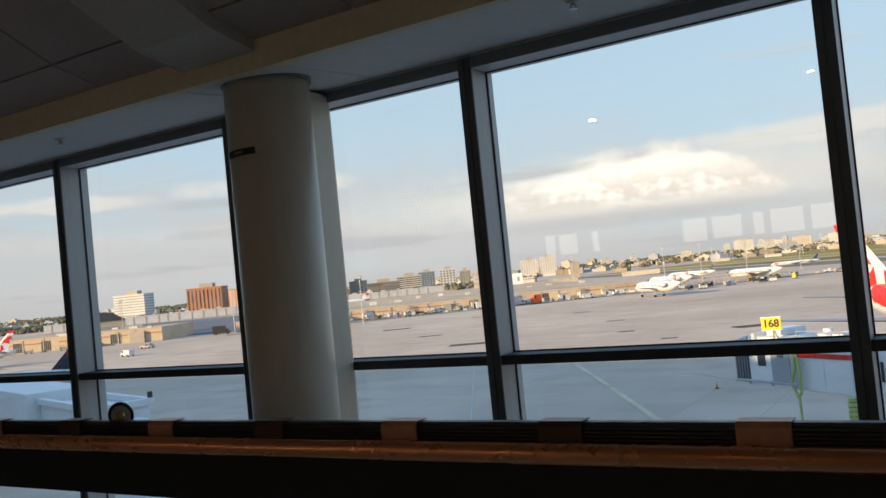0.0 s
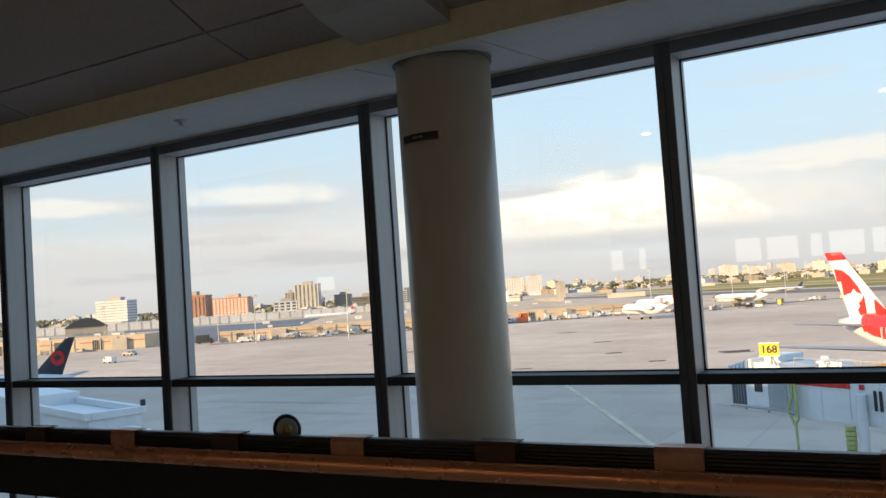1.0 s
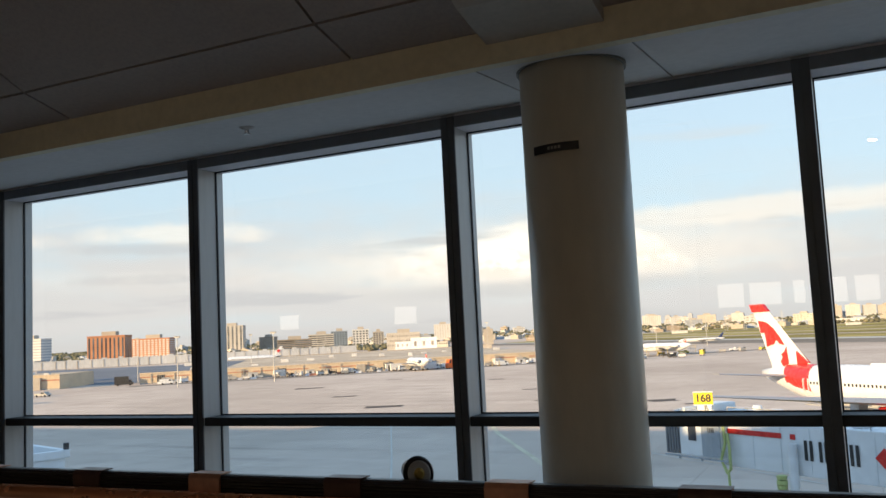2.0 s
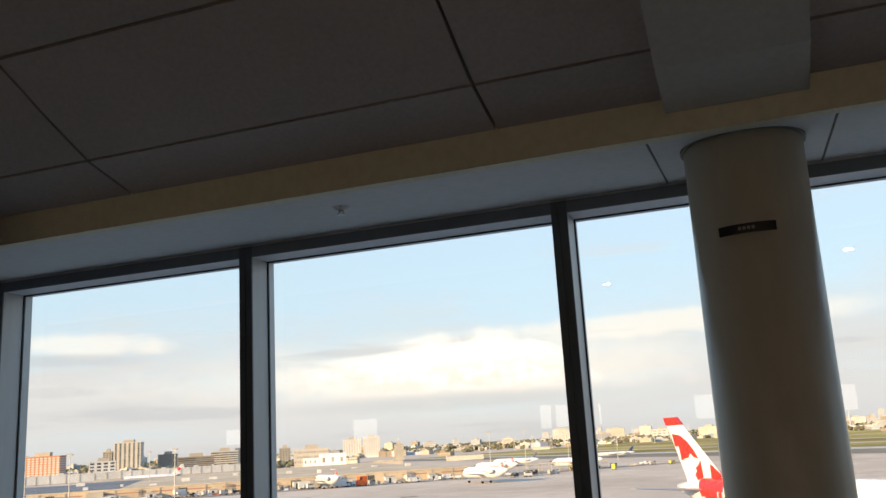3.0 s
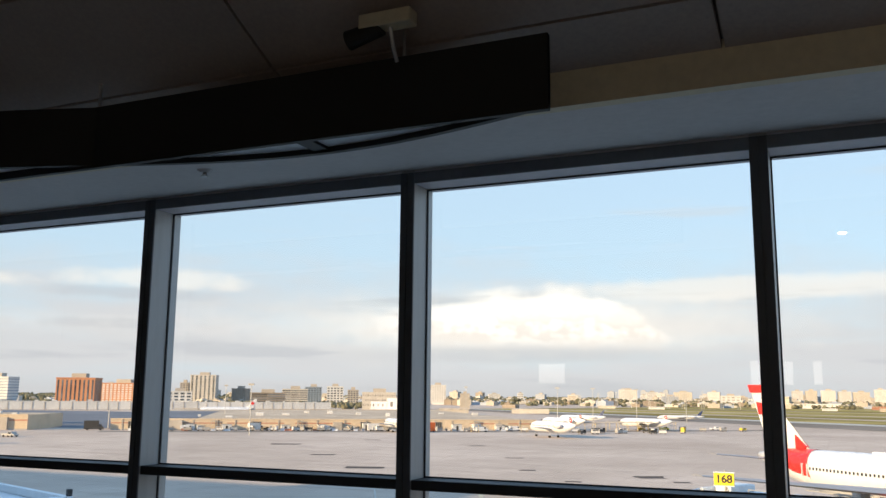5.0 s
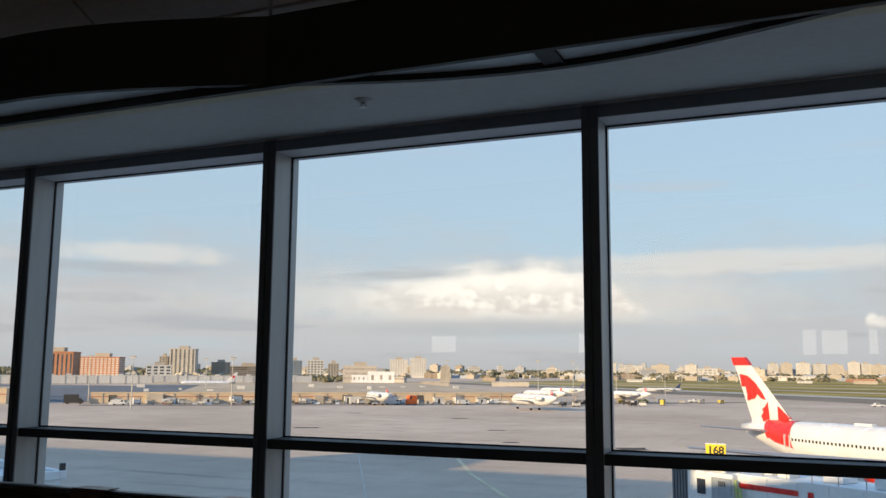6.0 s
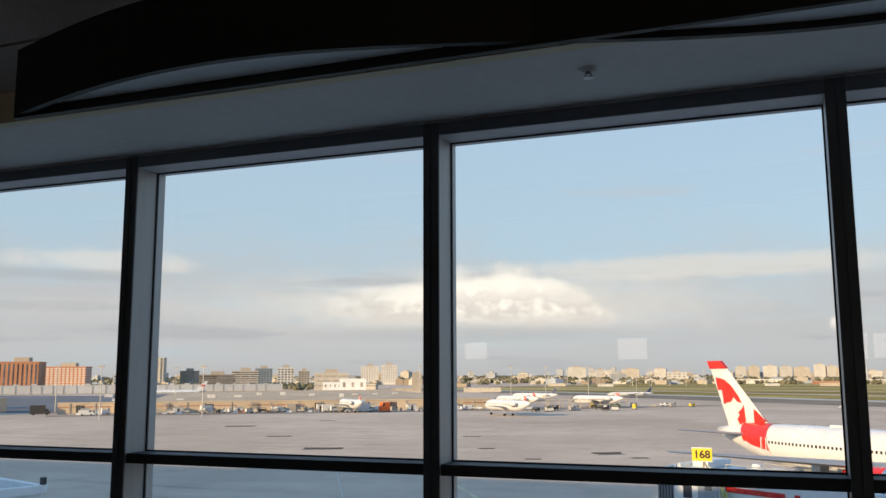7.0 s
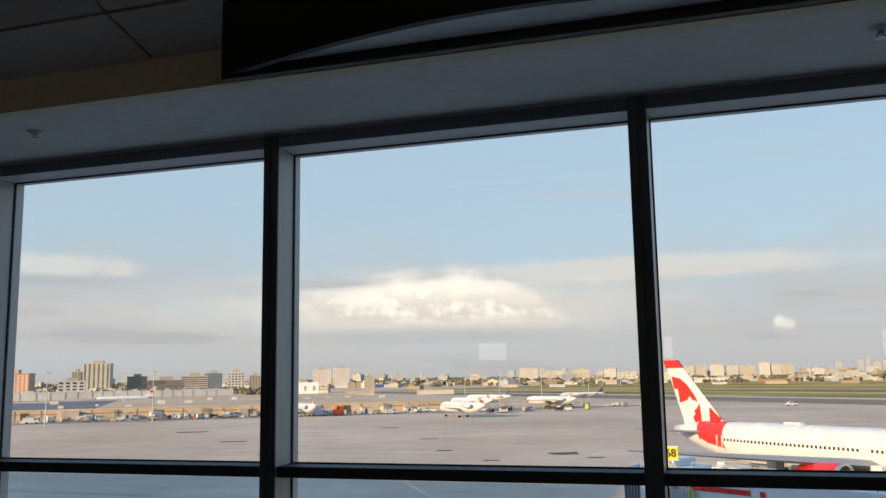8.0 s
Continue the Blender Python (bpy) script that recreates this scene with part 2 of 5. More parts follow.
M["lime"] = mat("lime_hose", (0.38, 0.44, 0.17), 0.6)
M["sign_yellow"] = glow_mat("lit_yellow_sign", (1.0, 0.62, 0.02), 0.12)
M["sign_yellow"].node_tree.nodes["Principled BSDF"].inputs["Base Color"].default_value = (0.80, 0.55, 0.03, 1)
M["black"] = mat("black_lettering", (0.02, 0.02, 0.02), 0.6)
M["orange_truck"] = mat("orange_truck_paint", (0.75, 0.13, 0.02), 0.4)
M["yellow_paint"] = mat("yellow_equipment", (0.62, 0.45, 0.05), 0.5)
M["grey_kit"] = mat("grey_equipment", (0.35, 0.34, 0.32), 0.6)
M["pole"] = mat("galvanised_pole", (0.42, 0.42, 0.41), 0.5, 0.5)
# foliage colour is paled and greyed where distance haze is missing
M["foliage"] = mat("haze_paled_foliage", (0.15, 0.142, 0.095), 0.9, 0, 0.2, 0.4, 0.05, island=0.35)
M["grass"] = mat("dry_mown_grass", (0.33, 0.262, 0.105), 0.95, 0, 0.26, 0.06, 0.008, stretch=(0.25, 1, 1))
M["scrub"] = mat("scrub_and_gardens", (0.13, 0.125, 0.085), 0.95, 0, 0.2, 0.06, 0.01)
M["line_white"] = mat("worn_white_line", (0.46, 0.45, 0.40), 0.8, 0, 0.15, 2, 0.2)
M["line_yellow"] = mat("worn_yellow_line", (0.53, 0.46, 0.315), 0.8, 0, 0.15, 2, 0.2)
M["tan_paint"] = mat("tan_equipment", (0.46, 0.36, 0.19), 0.6)
# blue-grey of the shadow between the piers, used as a surface colour
M["shade_blue"] = mat("painted_shade_blue", (0.19, 0.20, 0.215), 0.9, 0, 0.1, 0.3, 0.02)
M["patch"] = mat("dark_asphalt_patch", (0.12, 0.105, 0.095), 0.9, 0, 0.2, 1.0, 0.1)
M["taxiway"] = mat("taxiway_asphalt", (0.25, 0.215, 0.18), 0.9, 0, 0.1, 0.1, 0.01)
# the hazy facade has the blue of distance haze mixed into its colour
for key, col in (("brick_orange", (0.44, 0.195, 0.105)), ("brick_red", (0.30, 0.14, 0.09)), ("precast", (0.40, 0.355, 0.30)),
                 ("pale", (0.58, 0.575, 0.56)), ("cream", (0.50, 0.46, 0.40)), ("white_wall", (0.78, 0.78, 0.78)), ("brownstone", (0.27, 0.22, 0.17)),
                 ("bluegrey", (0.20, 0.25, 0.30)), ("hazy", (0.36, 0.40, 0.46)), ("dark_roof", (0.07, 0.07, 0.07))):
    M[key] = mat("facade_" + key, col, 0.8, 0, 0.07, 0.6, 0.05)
# window colour paled to imitate distance haze
M["facade_hazed"] = mat("haze_paled_windows", (0.33, 0.30, 0.27), 0.4, 0, 0.2, 0.5, 0.1, island=0.3)
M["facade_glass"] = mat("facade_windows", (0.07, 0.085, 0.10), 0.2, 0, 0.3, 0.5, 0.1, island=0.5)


def apron_material():
    """Concrete apron: slab joints, tyre smears and broad tonal patches."""
    m = bpy.data.materials.new("apron_concrete")
    m.use_nodes = True
    t = m.node_tree
    b = t.nodes["Principled BSDF"]
    co = t.nodes.new("ShaderNodeTexCoord")
    src = co.outputs["Object"]
    wide = node(t, "ShaderNodeTexNoise", Scale=0.012, Detail=6.0, Roughness=0.6)
    mid = node(t, "ShaderNodeTexNoise", Scale=0.16, Detail=6.0, Roughness=0.65)
    mp = t.nodes.new("ShaderNodeMapping")
    mp.inputs["Rotation"].default_value = (0, 0, radians(38))
    mp.inputs["Scale"].default_value = (0.02, 0.30, 1)
    t.links.new(src, mp.inputs[0])
    smear = node(t, "ShaderNodeTexNoise", Scale=1.0, Detail=5.0, Roughness=0.6)
    t.links.new(mp.outputs[0], smear.inputs["Vector"])
    for n in (wide, mid):
        t.links.new(src, n.inputs["Vector"])
    brick = node(t, "ShaderNodeTexBrick", Scale=1.0)
    brick.offset = 0.0
    for key, v in (("Mortar Size", 0.05), ("Brick Width", 7.5), ("Row Height", 7.5), ("Bias", 0.0)):
        brick.inputs[key].default_value = v
    brick.inputs["Color1"].default_value = (0.92, 0.92, 0.92, 1)
    brick.inputs["Color2"].default_value = (1.0, 1.0, 1.0, 1)
    brick.inputs["Mortar"].default_value = (0.74, 0.74, 0.74, 1)
    t.links.new(src, brick.inputs["Vector"])
    c = mixc(t, ramp(t, wide.outputs[0], 0.35, 0.65), (0.495, 0.40, 0.325), (0.605, 0.495, 0.41))
    c = mixc(t, mathn(t, "MULTIPLY", ramp(t, mid.outputs[0], 0.45, 0.75), 0.45), c, (0.36, 0.30, 0.25))
    c = mixc(t, mathn(t, "MULTIPLY", ramp(t, smear.outputs[0], 0.56, 0.72), 0.45), c, (0.26, 0.215, 0.18))
    mul = t.nodes.new("ShaderNodeMix")
    mul.data_type, mul.blend_type = "RGBA", "MULTIPLY"
    mul.inputs[0].default_value = 1.0
    t.links.new(c, mul.inputs[6])
    t.links.new(brick.outputs[0], mul.inputs[7])
    t.links.new(mul.outputs[2], b.inputs["Base Color"])
    b.inputs["Roughness"].default_value = 0.85
    b.inputs["Specular IOR Level"].default_value = 0.0
    return m


M["apron"] = apron_material()

# ---- mesh helpers ----


def link_mesh(name, bm, material, parent=None, smooth=False):
    me = bpy.data.meshes.new(name)
    bmesh.ops.recalc_face_normals(bm, faces=bm.faces)
    bm.to_mesh(me)
    bm.free()
    for m in (material if isinstance(material, (list, tuple)) else [material]):
        me.materials.append(m)
    if smooth:
        for p in me.polygons:
            p.use_smooth = True
    ob = new(name, me)
    if parent:
        ob.parent = parent
    return ob


def part(name, bm, material, parent, label="", smooth=False):
    ob = link_mesh(name, bm, material, parent, smooth)
    if label:
        tagged(ob, label)
    return ob


def empty(name, m, label, category, group="", kind=""):
    e = new(name)
    e.matrix_world = m
    e.empty_display_size = 0.2
    return tagged(e, label, category, group, kind)


def box(bm, x0, x1, y0, y1, z0, z1, m=None):
    pts = [(x, y, z) for z in (z0, z1) for y in (y0, y1) for x in (x0, x1)]
    v = [bm.verts.new((m @ Vector(p)) if m else p) for p in pts]
    for q in ((0, 2, 3, 1), (4, 5, 7, 6), (0, 1, 5, 4), (2, 6, 7, 3), (0, 4, 6, 2), (1, 3, 7, 5)):
        bm.faces.new([v[i] for i in q])
    return bm


def boxes(*rows, bevel=0.0):
    bm = bmesh.new()
    for r in rows:
        box(bm, *r)
    if bevel:
        bmesh.ops.bevel(bm, geom=list(bm.edges), offset=bevel, segments=2, affect="EDGES", profile=0.6)
    return bm


def tube(bm, a, b, r0, r1=None, n=16, caps=True):
    a, b = Vector(a), Vector(b)
    r1 = r0 if r1 is None else r1
    q = (b - a).to_track_quat("Z", "Y").to_matrix()
    rings = []
    for c, r in ((a, r0), (b, r1)):
        rings.append([bm.verts.new(c + q @ Vector((r * math.cos(6.283185 * i / n), r * math.sin(6.283185 * i / n), 0))) for i in range(n)])
    for i in range(n):
        bm.faces.new((rings[0][i], rings[0][(i + 1) % n], rings[1][(i + 1) % n], rings[1][i]))
    if caps:
        bm.faces.new(rings[0][::-1])
        bm.faces.new(rings[1])
    return bm


def tubes(*rows, n=16):
    bm = bmesh.new()
    for r in rows:
        tube(bm, *r, n=n)
    return bm


def loft(bm, rings, close_ends=True):
    vs = [[bm.verts.new(p) for p in ring] for ring in rings]
    n = len(vs[0])
    for a, b in zip(vs, vs[1:]):
        for i in range(n):
            bm.faces.new((a[i], a[(i + 1) % n], b[(i + 1) % n], b[i]))
    if close_ends:
        bm.faces.new(vs[0][::-1])
        bm.faces.new(vs[-1])
    return bm


def extrude_profile(bm, profile, axis_pts):
    """A closed profile of (y, z) swept along x between two ends."""
    return loft(bm, [[(x, y, z) for y, z in profile] for x in axis_pts])


def plate(bm, pts, thick, m=None):
    """A flat outline (u, v) in the x-z plane, given thickness along y."""
    a = [bm.verts.new((m @ Vector((u, -thick, v))) if m else (u, -thick, v)) for u, v in pts]
    b = [bm.verts.new((m @ Vector((u, thick, v))) if m else (u, thick, v)) for u, v in pts]
    n = len(pts)
    bm.faces.new(a)
    bm.faces.new(b[::-1])
    for i in range(n):
        bm.faces.new((a[i], b[i], b[(i + 1) % n], a[(i + 1) % n]))
    return bm


# ---- corridor ----
X0, X1 = -16.5, 7.5                 # ends of the corridor
WALL_Y, GLASS_Y = 4.17, 4.315       # room-side face of the mullions, and the panes
HEAD_Z, SOFFIT_Z, BAY = 2.514, 2.576, 1.5
SOFFIT_F = 2.520                    # front edge of the soffit, at the fascia
TRAN_Z0, TRAN_Z1 = 1.170, 1.213
REAR_Y = -4.6
VAULT = [(3.41, 2.637), (3.16, 2.704), (2.94, 2.81), (2.72, 2.925), (2.30, 3.12), (1.90, 3.27), (1.30, 3.43), (0.60, 3.53),
         (-0.6, 3.60), (-2.2, 3.62), (-4.6, 3.62)]


def soffit_z(y):
    return SOFFIT_F + (SOFFIT_Z - SOFFIT_F) * (y - 3.41) / (WALL_Y - 3.41)


def vault_z(y):
    for (ya, za), (yb, zb) in zip(VAULT, VAULT[1:]):
        if ya >= y >= yb:
            return za + (zb - za) * (ya - y) / (ya - yb)
    return VAULT[-1][1]


def structure(name, bm, material, label, category, smooth=False):
    return tagged(link_mesh(name, bm, material, None, smooth), label, category, kind="structure")


structure("floor", boxes((X0, X1, REAR_Y - 0.2, WALL_Y + 0.3, -0.25, 0)), M["floor"], "pale grey polished terrazzo corridor floor", "floor")


def build_ceiling():
    bm = bmesh.new()
    backing = [(y, z + 0.03) for y, z in VAULT] + [(y, z + 0.20) for y, z in VAULT[::-1]]
    extrude_profile(bm, backing, (X0, X1))
    for f in bm.faces:
        f.material_index = 1
    k = math.floor(X0 / BAY)
    cross = [3.41, 3.16, 2.72, 1.90, 0.60, -0.6, -2.2, -4.6]
    gap = 0.006
    while k * BAY < X1:
        xa, xb = max(X0, k * BAY + gap), min(X1, (k + 1) * BAY - gap)
        for ya, yb in zip(cross, cross[1:]):
            ys = [ya - (0 if ya == 3.41 else gap)] + [p[0] for p in VAULT if yb < p[0] < ya] + [yb + gap]
            low = [(y, vault_z(y)) for y in ys]
            prof = low + [(y, z + 0.028) for y, z in low[::-1]]
            loft(bm, [[(x, y, z) for y, z in prof] for x in (xa, xb)])
        k += 1
    return structure("ceiling", bm, [M["ceiling"], M["joint"]], "grey-brown curved ceiling of large jointed panels", "ceiling")


build_ceiling()
# soffit panels above the windows, with open joints on both sides of the column
cuts = [X0, -10.02, -9.44, -1.02, -0.447, X1]
for a, b in zip(cuts, cuts[1:]):
    ya, yb = 3.418, WALL_Y + 0.003
    pr = [(ya, soffit_z(ya)), (yb, soffit_z(yb)), (WALL_Y + 0.15, soffit_z(yb)), (WALL_Y + 0.15, SOFFIT_Z + 0.04), (ya, soffit_z(ya) + 0.04)]
    sb = bmesh.new()
    extrude_profile(sb, pr, (a + 0.004, b - 0.004))
    structure("soffit", sb, M["soffit"], "pale painted soffit panel above the window wall", "soffit")
structure("fascia", boxes((X0, X1, 3.405, 3.455, SOFFIT_F - 0.003, 2.74)), M["fascia"], "cream painted fascia between soffit and ceiling", "trim")
structure("soffit_backing", boxes((X0, X1, 3.46, WALL_Y + 0.16, SOFFIT_Z + 0.045, SOFFIT_Z + 0.25)), M["joint"], "dark void above the soffit", "trim")


def ceiling_beam(xa, xb):
    prof = [(y, z - 0.062) for y, z in VAULT]
    prof = [(3.404, 2.590)] + prof[1:]
    prof += [(y, z + 0.10) for y, z in VAULT[::-1]]
    bm = bmesh.new()
    extrude_profile(bm, prof, (xa, xb))
    return bm


for xa in (-0.945, -9.945):
    structure("ceiling_beam", ceiling_beam(xa, xa + 0.425), M["beam_paint"], "grey downstand beam running across the ceiling", "beam")
structure("wall_rear", boxes((X0, X1, REAR_Y - 0.2, REAR_Y, 0, 3.9)), M["wall"], "plain warm grey rear corridor wall", "wall")
structure("wall_end_west", boxes((X0 - 0.2, X0, REAR_Y - 0.2, WALL_Y + 0.3, 0, 3.9)), M["wall"], "plain corridor end wall", "wall")
structure("wall_end_east", boxes((X1, X1 + 0.2, REAR_Y - 0.2, WALL_Y + 0.3, 0, 3.9)), M["wall"], "plain corridor end wall", "wall")
structure("sill", boxes((X0, X1, WALL_Y - 0.01, WALL_Y + 0.18, 0, 0.12)), M["alu"], "grey metal sill kerb under the glazing", "sill")
structure("floor_slab", boxes((X0, X1, REAR_Y - 0.2, WALL_Y + 0.34, -0.9, -0.255)), M["bridge_white"], "floor slab edge under the corridor", "slab")

# rear panes that glow in place of daylight, which the front glass mirrors
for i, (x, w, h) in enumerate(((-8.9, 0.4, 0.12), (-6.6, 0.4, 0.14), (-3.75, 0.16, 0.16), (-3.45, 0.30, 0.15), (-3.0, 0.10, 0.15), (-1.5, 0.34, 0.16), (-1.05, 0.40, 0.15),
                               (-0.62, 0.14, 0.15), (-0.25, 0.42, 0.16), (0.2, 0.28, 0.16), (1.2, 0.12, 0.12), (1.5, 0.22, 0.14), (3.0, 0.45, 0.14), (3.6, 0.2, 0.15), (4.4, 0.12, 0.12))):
    w1 = empty("window_rear", pose(x, REAR_Y, 1.9), "small frosted pane in the rear wall that glows for daylight", "window", "rear panes", "structure")
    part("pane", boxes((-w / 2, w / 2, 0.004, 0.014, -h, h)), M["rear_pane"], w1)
    part("window_frame", boxes((-w / 2 - 0.03, -w / 2, 0.002, 0.03, -h - 0.03, h + 0.03), (w / 2, w / 2 + 0.03, 0.002, 0.03, -h - 0.03, h + 0.03),
                               (-w / 2, w / 2, 0.002, 0.03, h, h + 0.03), (-w / 2, w / 2, 0.002, 0.03, -h - 0.03, -h)), M["alu"], w1)


def window_bay(i, x):
    """One bay: mullion at its left edge, header, transom and two panes."""
    w = empty("window_%d" % i, pose(x, 0, 0), "tall grey aluminium window bay with a transom", "window", "window bays", "structure")
    y0, y1, mw = WALL_Y, GLASS_Y, 0.066
    mull = boxes((0, mw, y0, y1 + 0.05, 0.12, SOFFIT_Z), bevel=0.003)
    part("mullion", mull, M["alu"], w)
    # caps carry the backlit darkness of the room-side faces in their colour
    part("mullion_cap", boxes((-0.0005, 0.030, y0 - 0.008, y0 - 0.0005, 0.12, SOFFIT_Z - 0.012), (0.036, mw + 0.0005, y0 - 0.008, y0 - 0.0005, 0.12, SOFFIT_Z - 0.012), (0.030, 0.036, y0 - 0.003, y0 - 0.0005, 0.12, SOFFIT_Z - 0.012)), M["alu_backlit"], w, "dark grooved cap")
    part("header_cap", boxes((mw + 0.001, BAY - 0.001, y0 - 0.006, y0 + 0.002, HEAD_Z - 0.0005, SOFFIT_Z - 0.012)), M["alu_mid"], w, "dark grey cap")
    # light bounced up to the header's underside is put into its pale colour
    part("header", boxes((mw, BAY, y0 + 0.003, y1 + 0.05, HEAD_Z, SOFFIT_Z + 0.002), bevel=0.003), M["alu_bounce"], w)
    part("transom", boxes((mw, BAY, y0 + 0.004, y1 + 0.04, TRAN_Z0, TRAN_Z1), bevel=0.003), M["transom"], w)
    g = 0.006
    for z0, z1 in ((0.12, TRAN_Z0), (TRAN_Z1, HEAD_Z)):
        pane = part("pane", boxes((mw + 0.001, BAY - 0.001, y1 - 0.004, y1 + 0.004, z0 + 0.001, z1 - 0.001)), M["glass"], w)
        pane.visible_shadow = False
        a, b = mw, BAY
        part("gasket", boxes((a, a + g, y1 - 0.014, y1 - 0.005, z0, z1), (b - g, b, y1 - 0.014, y1 - 0.005, z0, z1),
                             (a + g, b - g, y1 - 0.014, y1 - 0.005, z0, z0 + g), (a + g, b - g, y1 - 0.014, y1 - 0.005, z1 - g, z1)), M["gasket"], w)


for i, k in enumerate(range(-11, 5)):
    window_bay(i + 1, k * BAY)


def round_column(x, y):
    c = empty("column", pose(x, y, 0), "round satin cream painted column in front of the windows", "column")
    r = 0.192
    bm = tube(bmesh.new(), (0, 0, 0.0), (0, 0, soffit_z(y) - 0.010), r, n=64)
    part("shaft", bm, M["column"], c, smooth=False)
    for p in c.children[0].data.polygons:
        p.use_smooth = len(p.vertices) == 4
    part("top_ring", tube(bmesh.new(), (0, 0, soffit_z(y) - 0.014), (0, 0, soffit_z(y) + 0.012), r + 0.010, n=64), M["column_ring"], c, "dark shadow gap ring")
    # plate that follows the curve of the shaft
    a0, a1 = radians(-122), radians(-70)
    bm = bmesh.new()
    prof = [(r + 0.0005, 2.196), (r + 0.004, 2.196), (r + 0.004, 2.226), (r + 0.0005, 2.226)]
    rings = [[(q * math.cos(a), q * math.sin(a), z) for q, z in prof] for a in [a0 + (a1 - a0) * k / 12 for k in range(13)]]
    loft(bm, rings)
    p = part("plate", bm, M["plate"], c, "small black plate with worn marking")
    bm = bmesh.new()
    for k in range(4):
        b0 = a0 + (a1 - a0) * (0.36 + 0.075 * k)
        b1 = b0 + (a1 - a0) * 0.05
        prof = [(r + 0.0042, 2.206), (r + 0.0052, 2.206), (r + 0.0052, 2.216), (r + 0.0042, 2.216)]
        loft(bm, [[(q * math.cos(a), q * math.sin(a), z) for q, z in prof] for a in (b0, b1)])
    part("marking", bm, M["plate_mark"], p)
    return c


round_column(-0.73, 3.69)
structure("pilaster", boxes((-0.90, -0.765, 3.95, WALL_Y + 0.02, 0.0, soffit_z(3.95) - 0.002), bevel=0.02), M["column"], "slim cream riser casing behind the column", "pilaster")


def sprinkler(x, y):
    s = empty("sprinkler", pose(x, y, soffit_z(y) - 0.001), "chrome pendent sprinkler head with white rose", "sprinkler", "soffit sprinklers")
    part("rose", tubes(((0, 0, 0), (0, 0, -0.006), 0.036, 0.030), ((0, 0, -0.006), (0, 0, -0.012), 0.026, 0.02), n=20), M["soffit"], s)
    part("head", tubes(((0, 0, -0.012), (0, 0, -0.022), 0.010, 0.008), n=10), M["chrome"], s)
    part("deflector", tubes(((0, 0, -0.030), (0, 0, -0.033), 0.017, 0.017), ((0.009, 0, -0.020), (0.009, 0, -0.031), 0.0025, 0.0025),
                            ((-0.009, 0, -0.020), (-0.009, 0, -0.031), 0.0025, 0.0025), n=10), M["chrome"], s)


for x in (0.77, -2.23, -5.225, -8.25, -11.25):
    sprinkler(x, 3.69)


def hanging_housing():
    """A black sign housing: a straight panel and an S-curved one that cross in the middle."""
    h = empty("sign_housing", pose(-5.248, 3.095, 2.415), "black hanging sign housing of crossing straight and wavy panels", "sign housing")
    half, hi, th = 1.782, 0.226, 0.012
    part("straight_panel", boxes((-half, half, -th, th, -0.012, hi), bevel=0.002), M["bulkhead"], h)
    n = 48
    xs = [-half + 2 * half * k / n for k in range(n + 1)]
    wave = [0.185 * math.sin(math.pi * x / half) for x in xs]
    bm = bmesh.new()
    rings = []
    for x, w in zip(xs, wave):
        rings.append([(x, w - th, -0.002), (x, w + th, -0.002), (x, w + th, hi - 0.002), (x, w - th, hi - 0.002)])
    loft(bm, rings)
    part("wavy_panel", bm, M["bulkhead"], h)
    for name, z in (("underside", 0.018), ("top_infill", hi - 0.03)):
        bm = bmesh.new()
        rings = []
        for x, w in zip(xs, wave):
            a, b = min(0, w) , max(0, w) + 1e-4
            rings.append([(x, a, z), (x, b, z), (x, b, z + 0.008), (x, a, z + 0.008)])
        loft(bm, rings)
        part(name, bm, M["bulkhead_in"], h, "pale grey infill between the panels")
    part("divider", boxes((0.86, 0.92, 0.015, 0.17, 0.006, 0.017)), M["bulkhead"], h)
    for x in (-1.3, 0.0, 1.3):
        part("hanger", tubes(((x, 0.0, hi - 0.005), (x, 0.0, 0.40), 0.006, 0.006), n=8), M["chrome"], h)


hanging_housing()


def ceiling_spot():
    s = empty("spotlight", pose(-3.98, 3.0, 2.74), "small ceiling spotlight on a pale bracket", "spotlight")
    part("bracket", boxes((-0.07, 0.11, -0.03, 0.03, -0.035, 0.012), bevel=0.006), M["fascia"], s)
    part("head", tubes(((-0.12, 0, -0.055), (0.0, 0, -0.03), 0.032, 0.026), n=16), M["bulkhead"], s, "black lamp head")
    part("stem", tubes(((0.03, 0, -0.03), (0.03, 0.02, -0.09), 0.007, 0.007), ((0.03, 0.02, -0.09), (0.03, 0.05, -0.13), 0.007, 0.007), n=8), M["chrome"], s)


ceiling_spot()


def downlight(x, y):
    z = vault_z(y)
    d = empty("ceiling_downlight", pose(x, y, z), "round warm recessed ceiling downlight", "downlight", "ceiling downlights")
    part("trim_ring", tubes(((0, 0, -0.012), (0, 0, 0.004), 0.10, 0.10), n=20), M["chrome"], d)
    part("lens", tubes(((0, 0, -0.016), (0, 0, -0.0125), 0.05, 0.05), n=20), M["lamp_glow"], d)


for k in range(4, 8):
    downlight(-15.0 + 3.0 * k + (0.4 if k % 3 else -0.5), -3.9 + 0.5 * (k % 2))
# ---- guard rail with ribbed cap ----


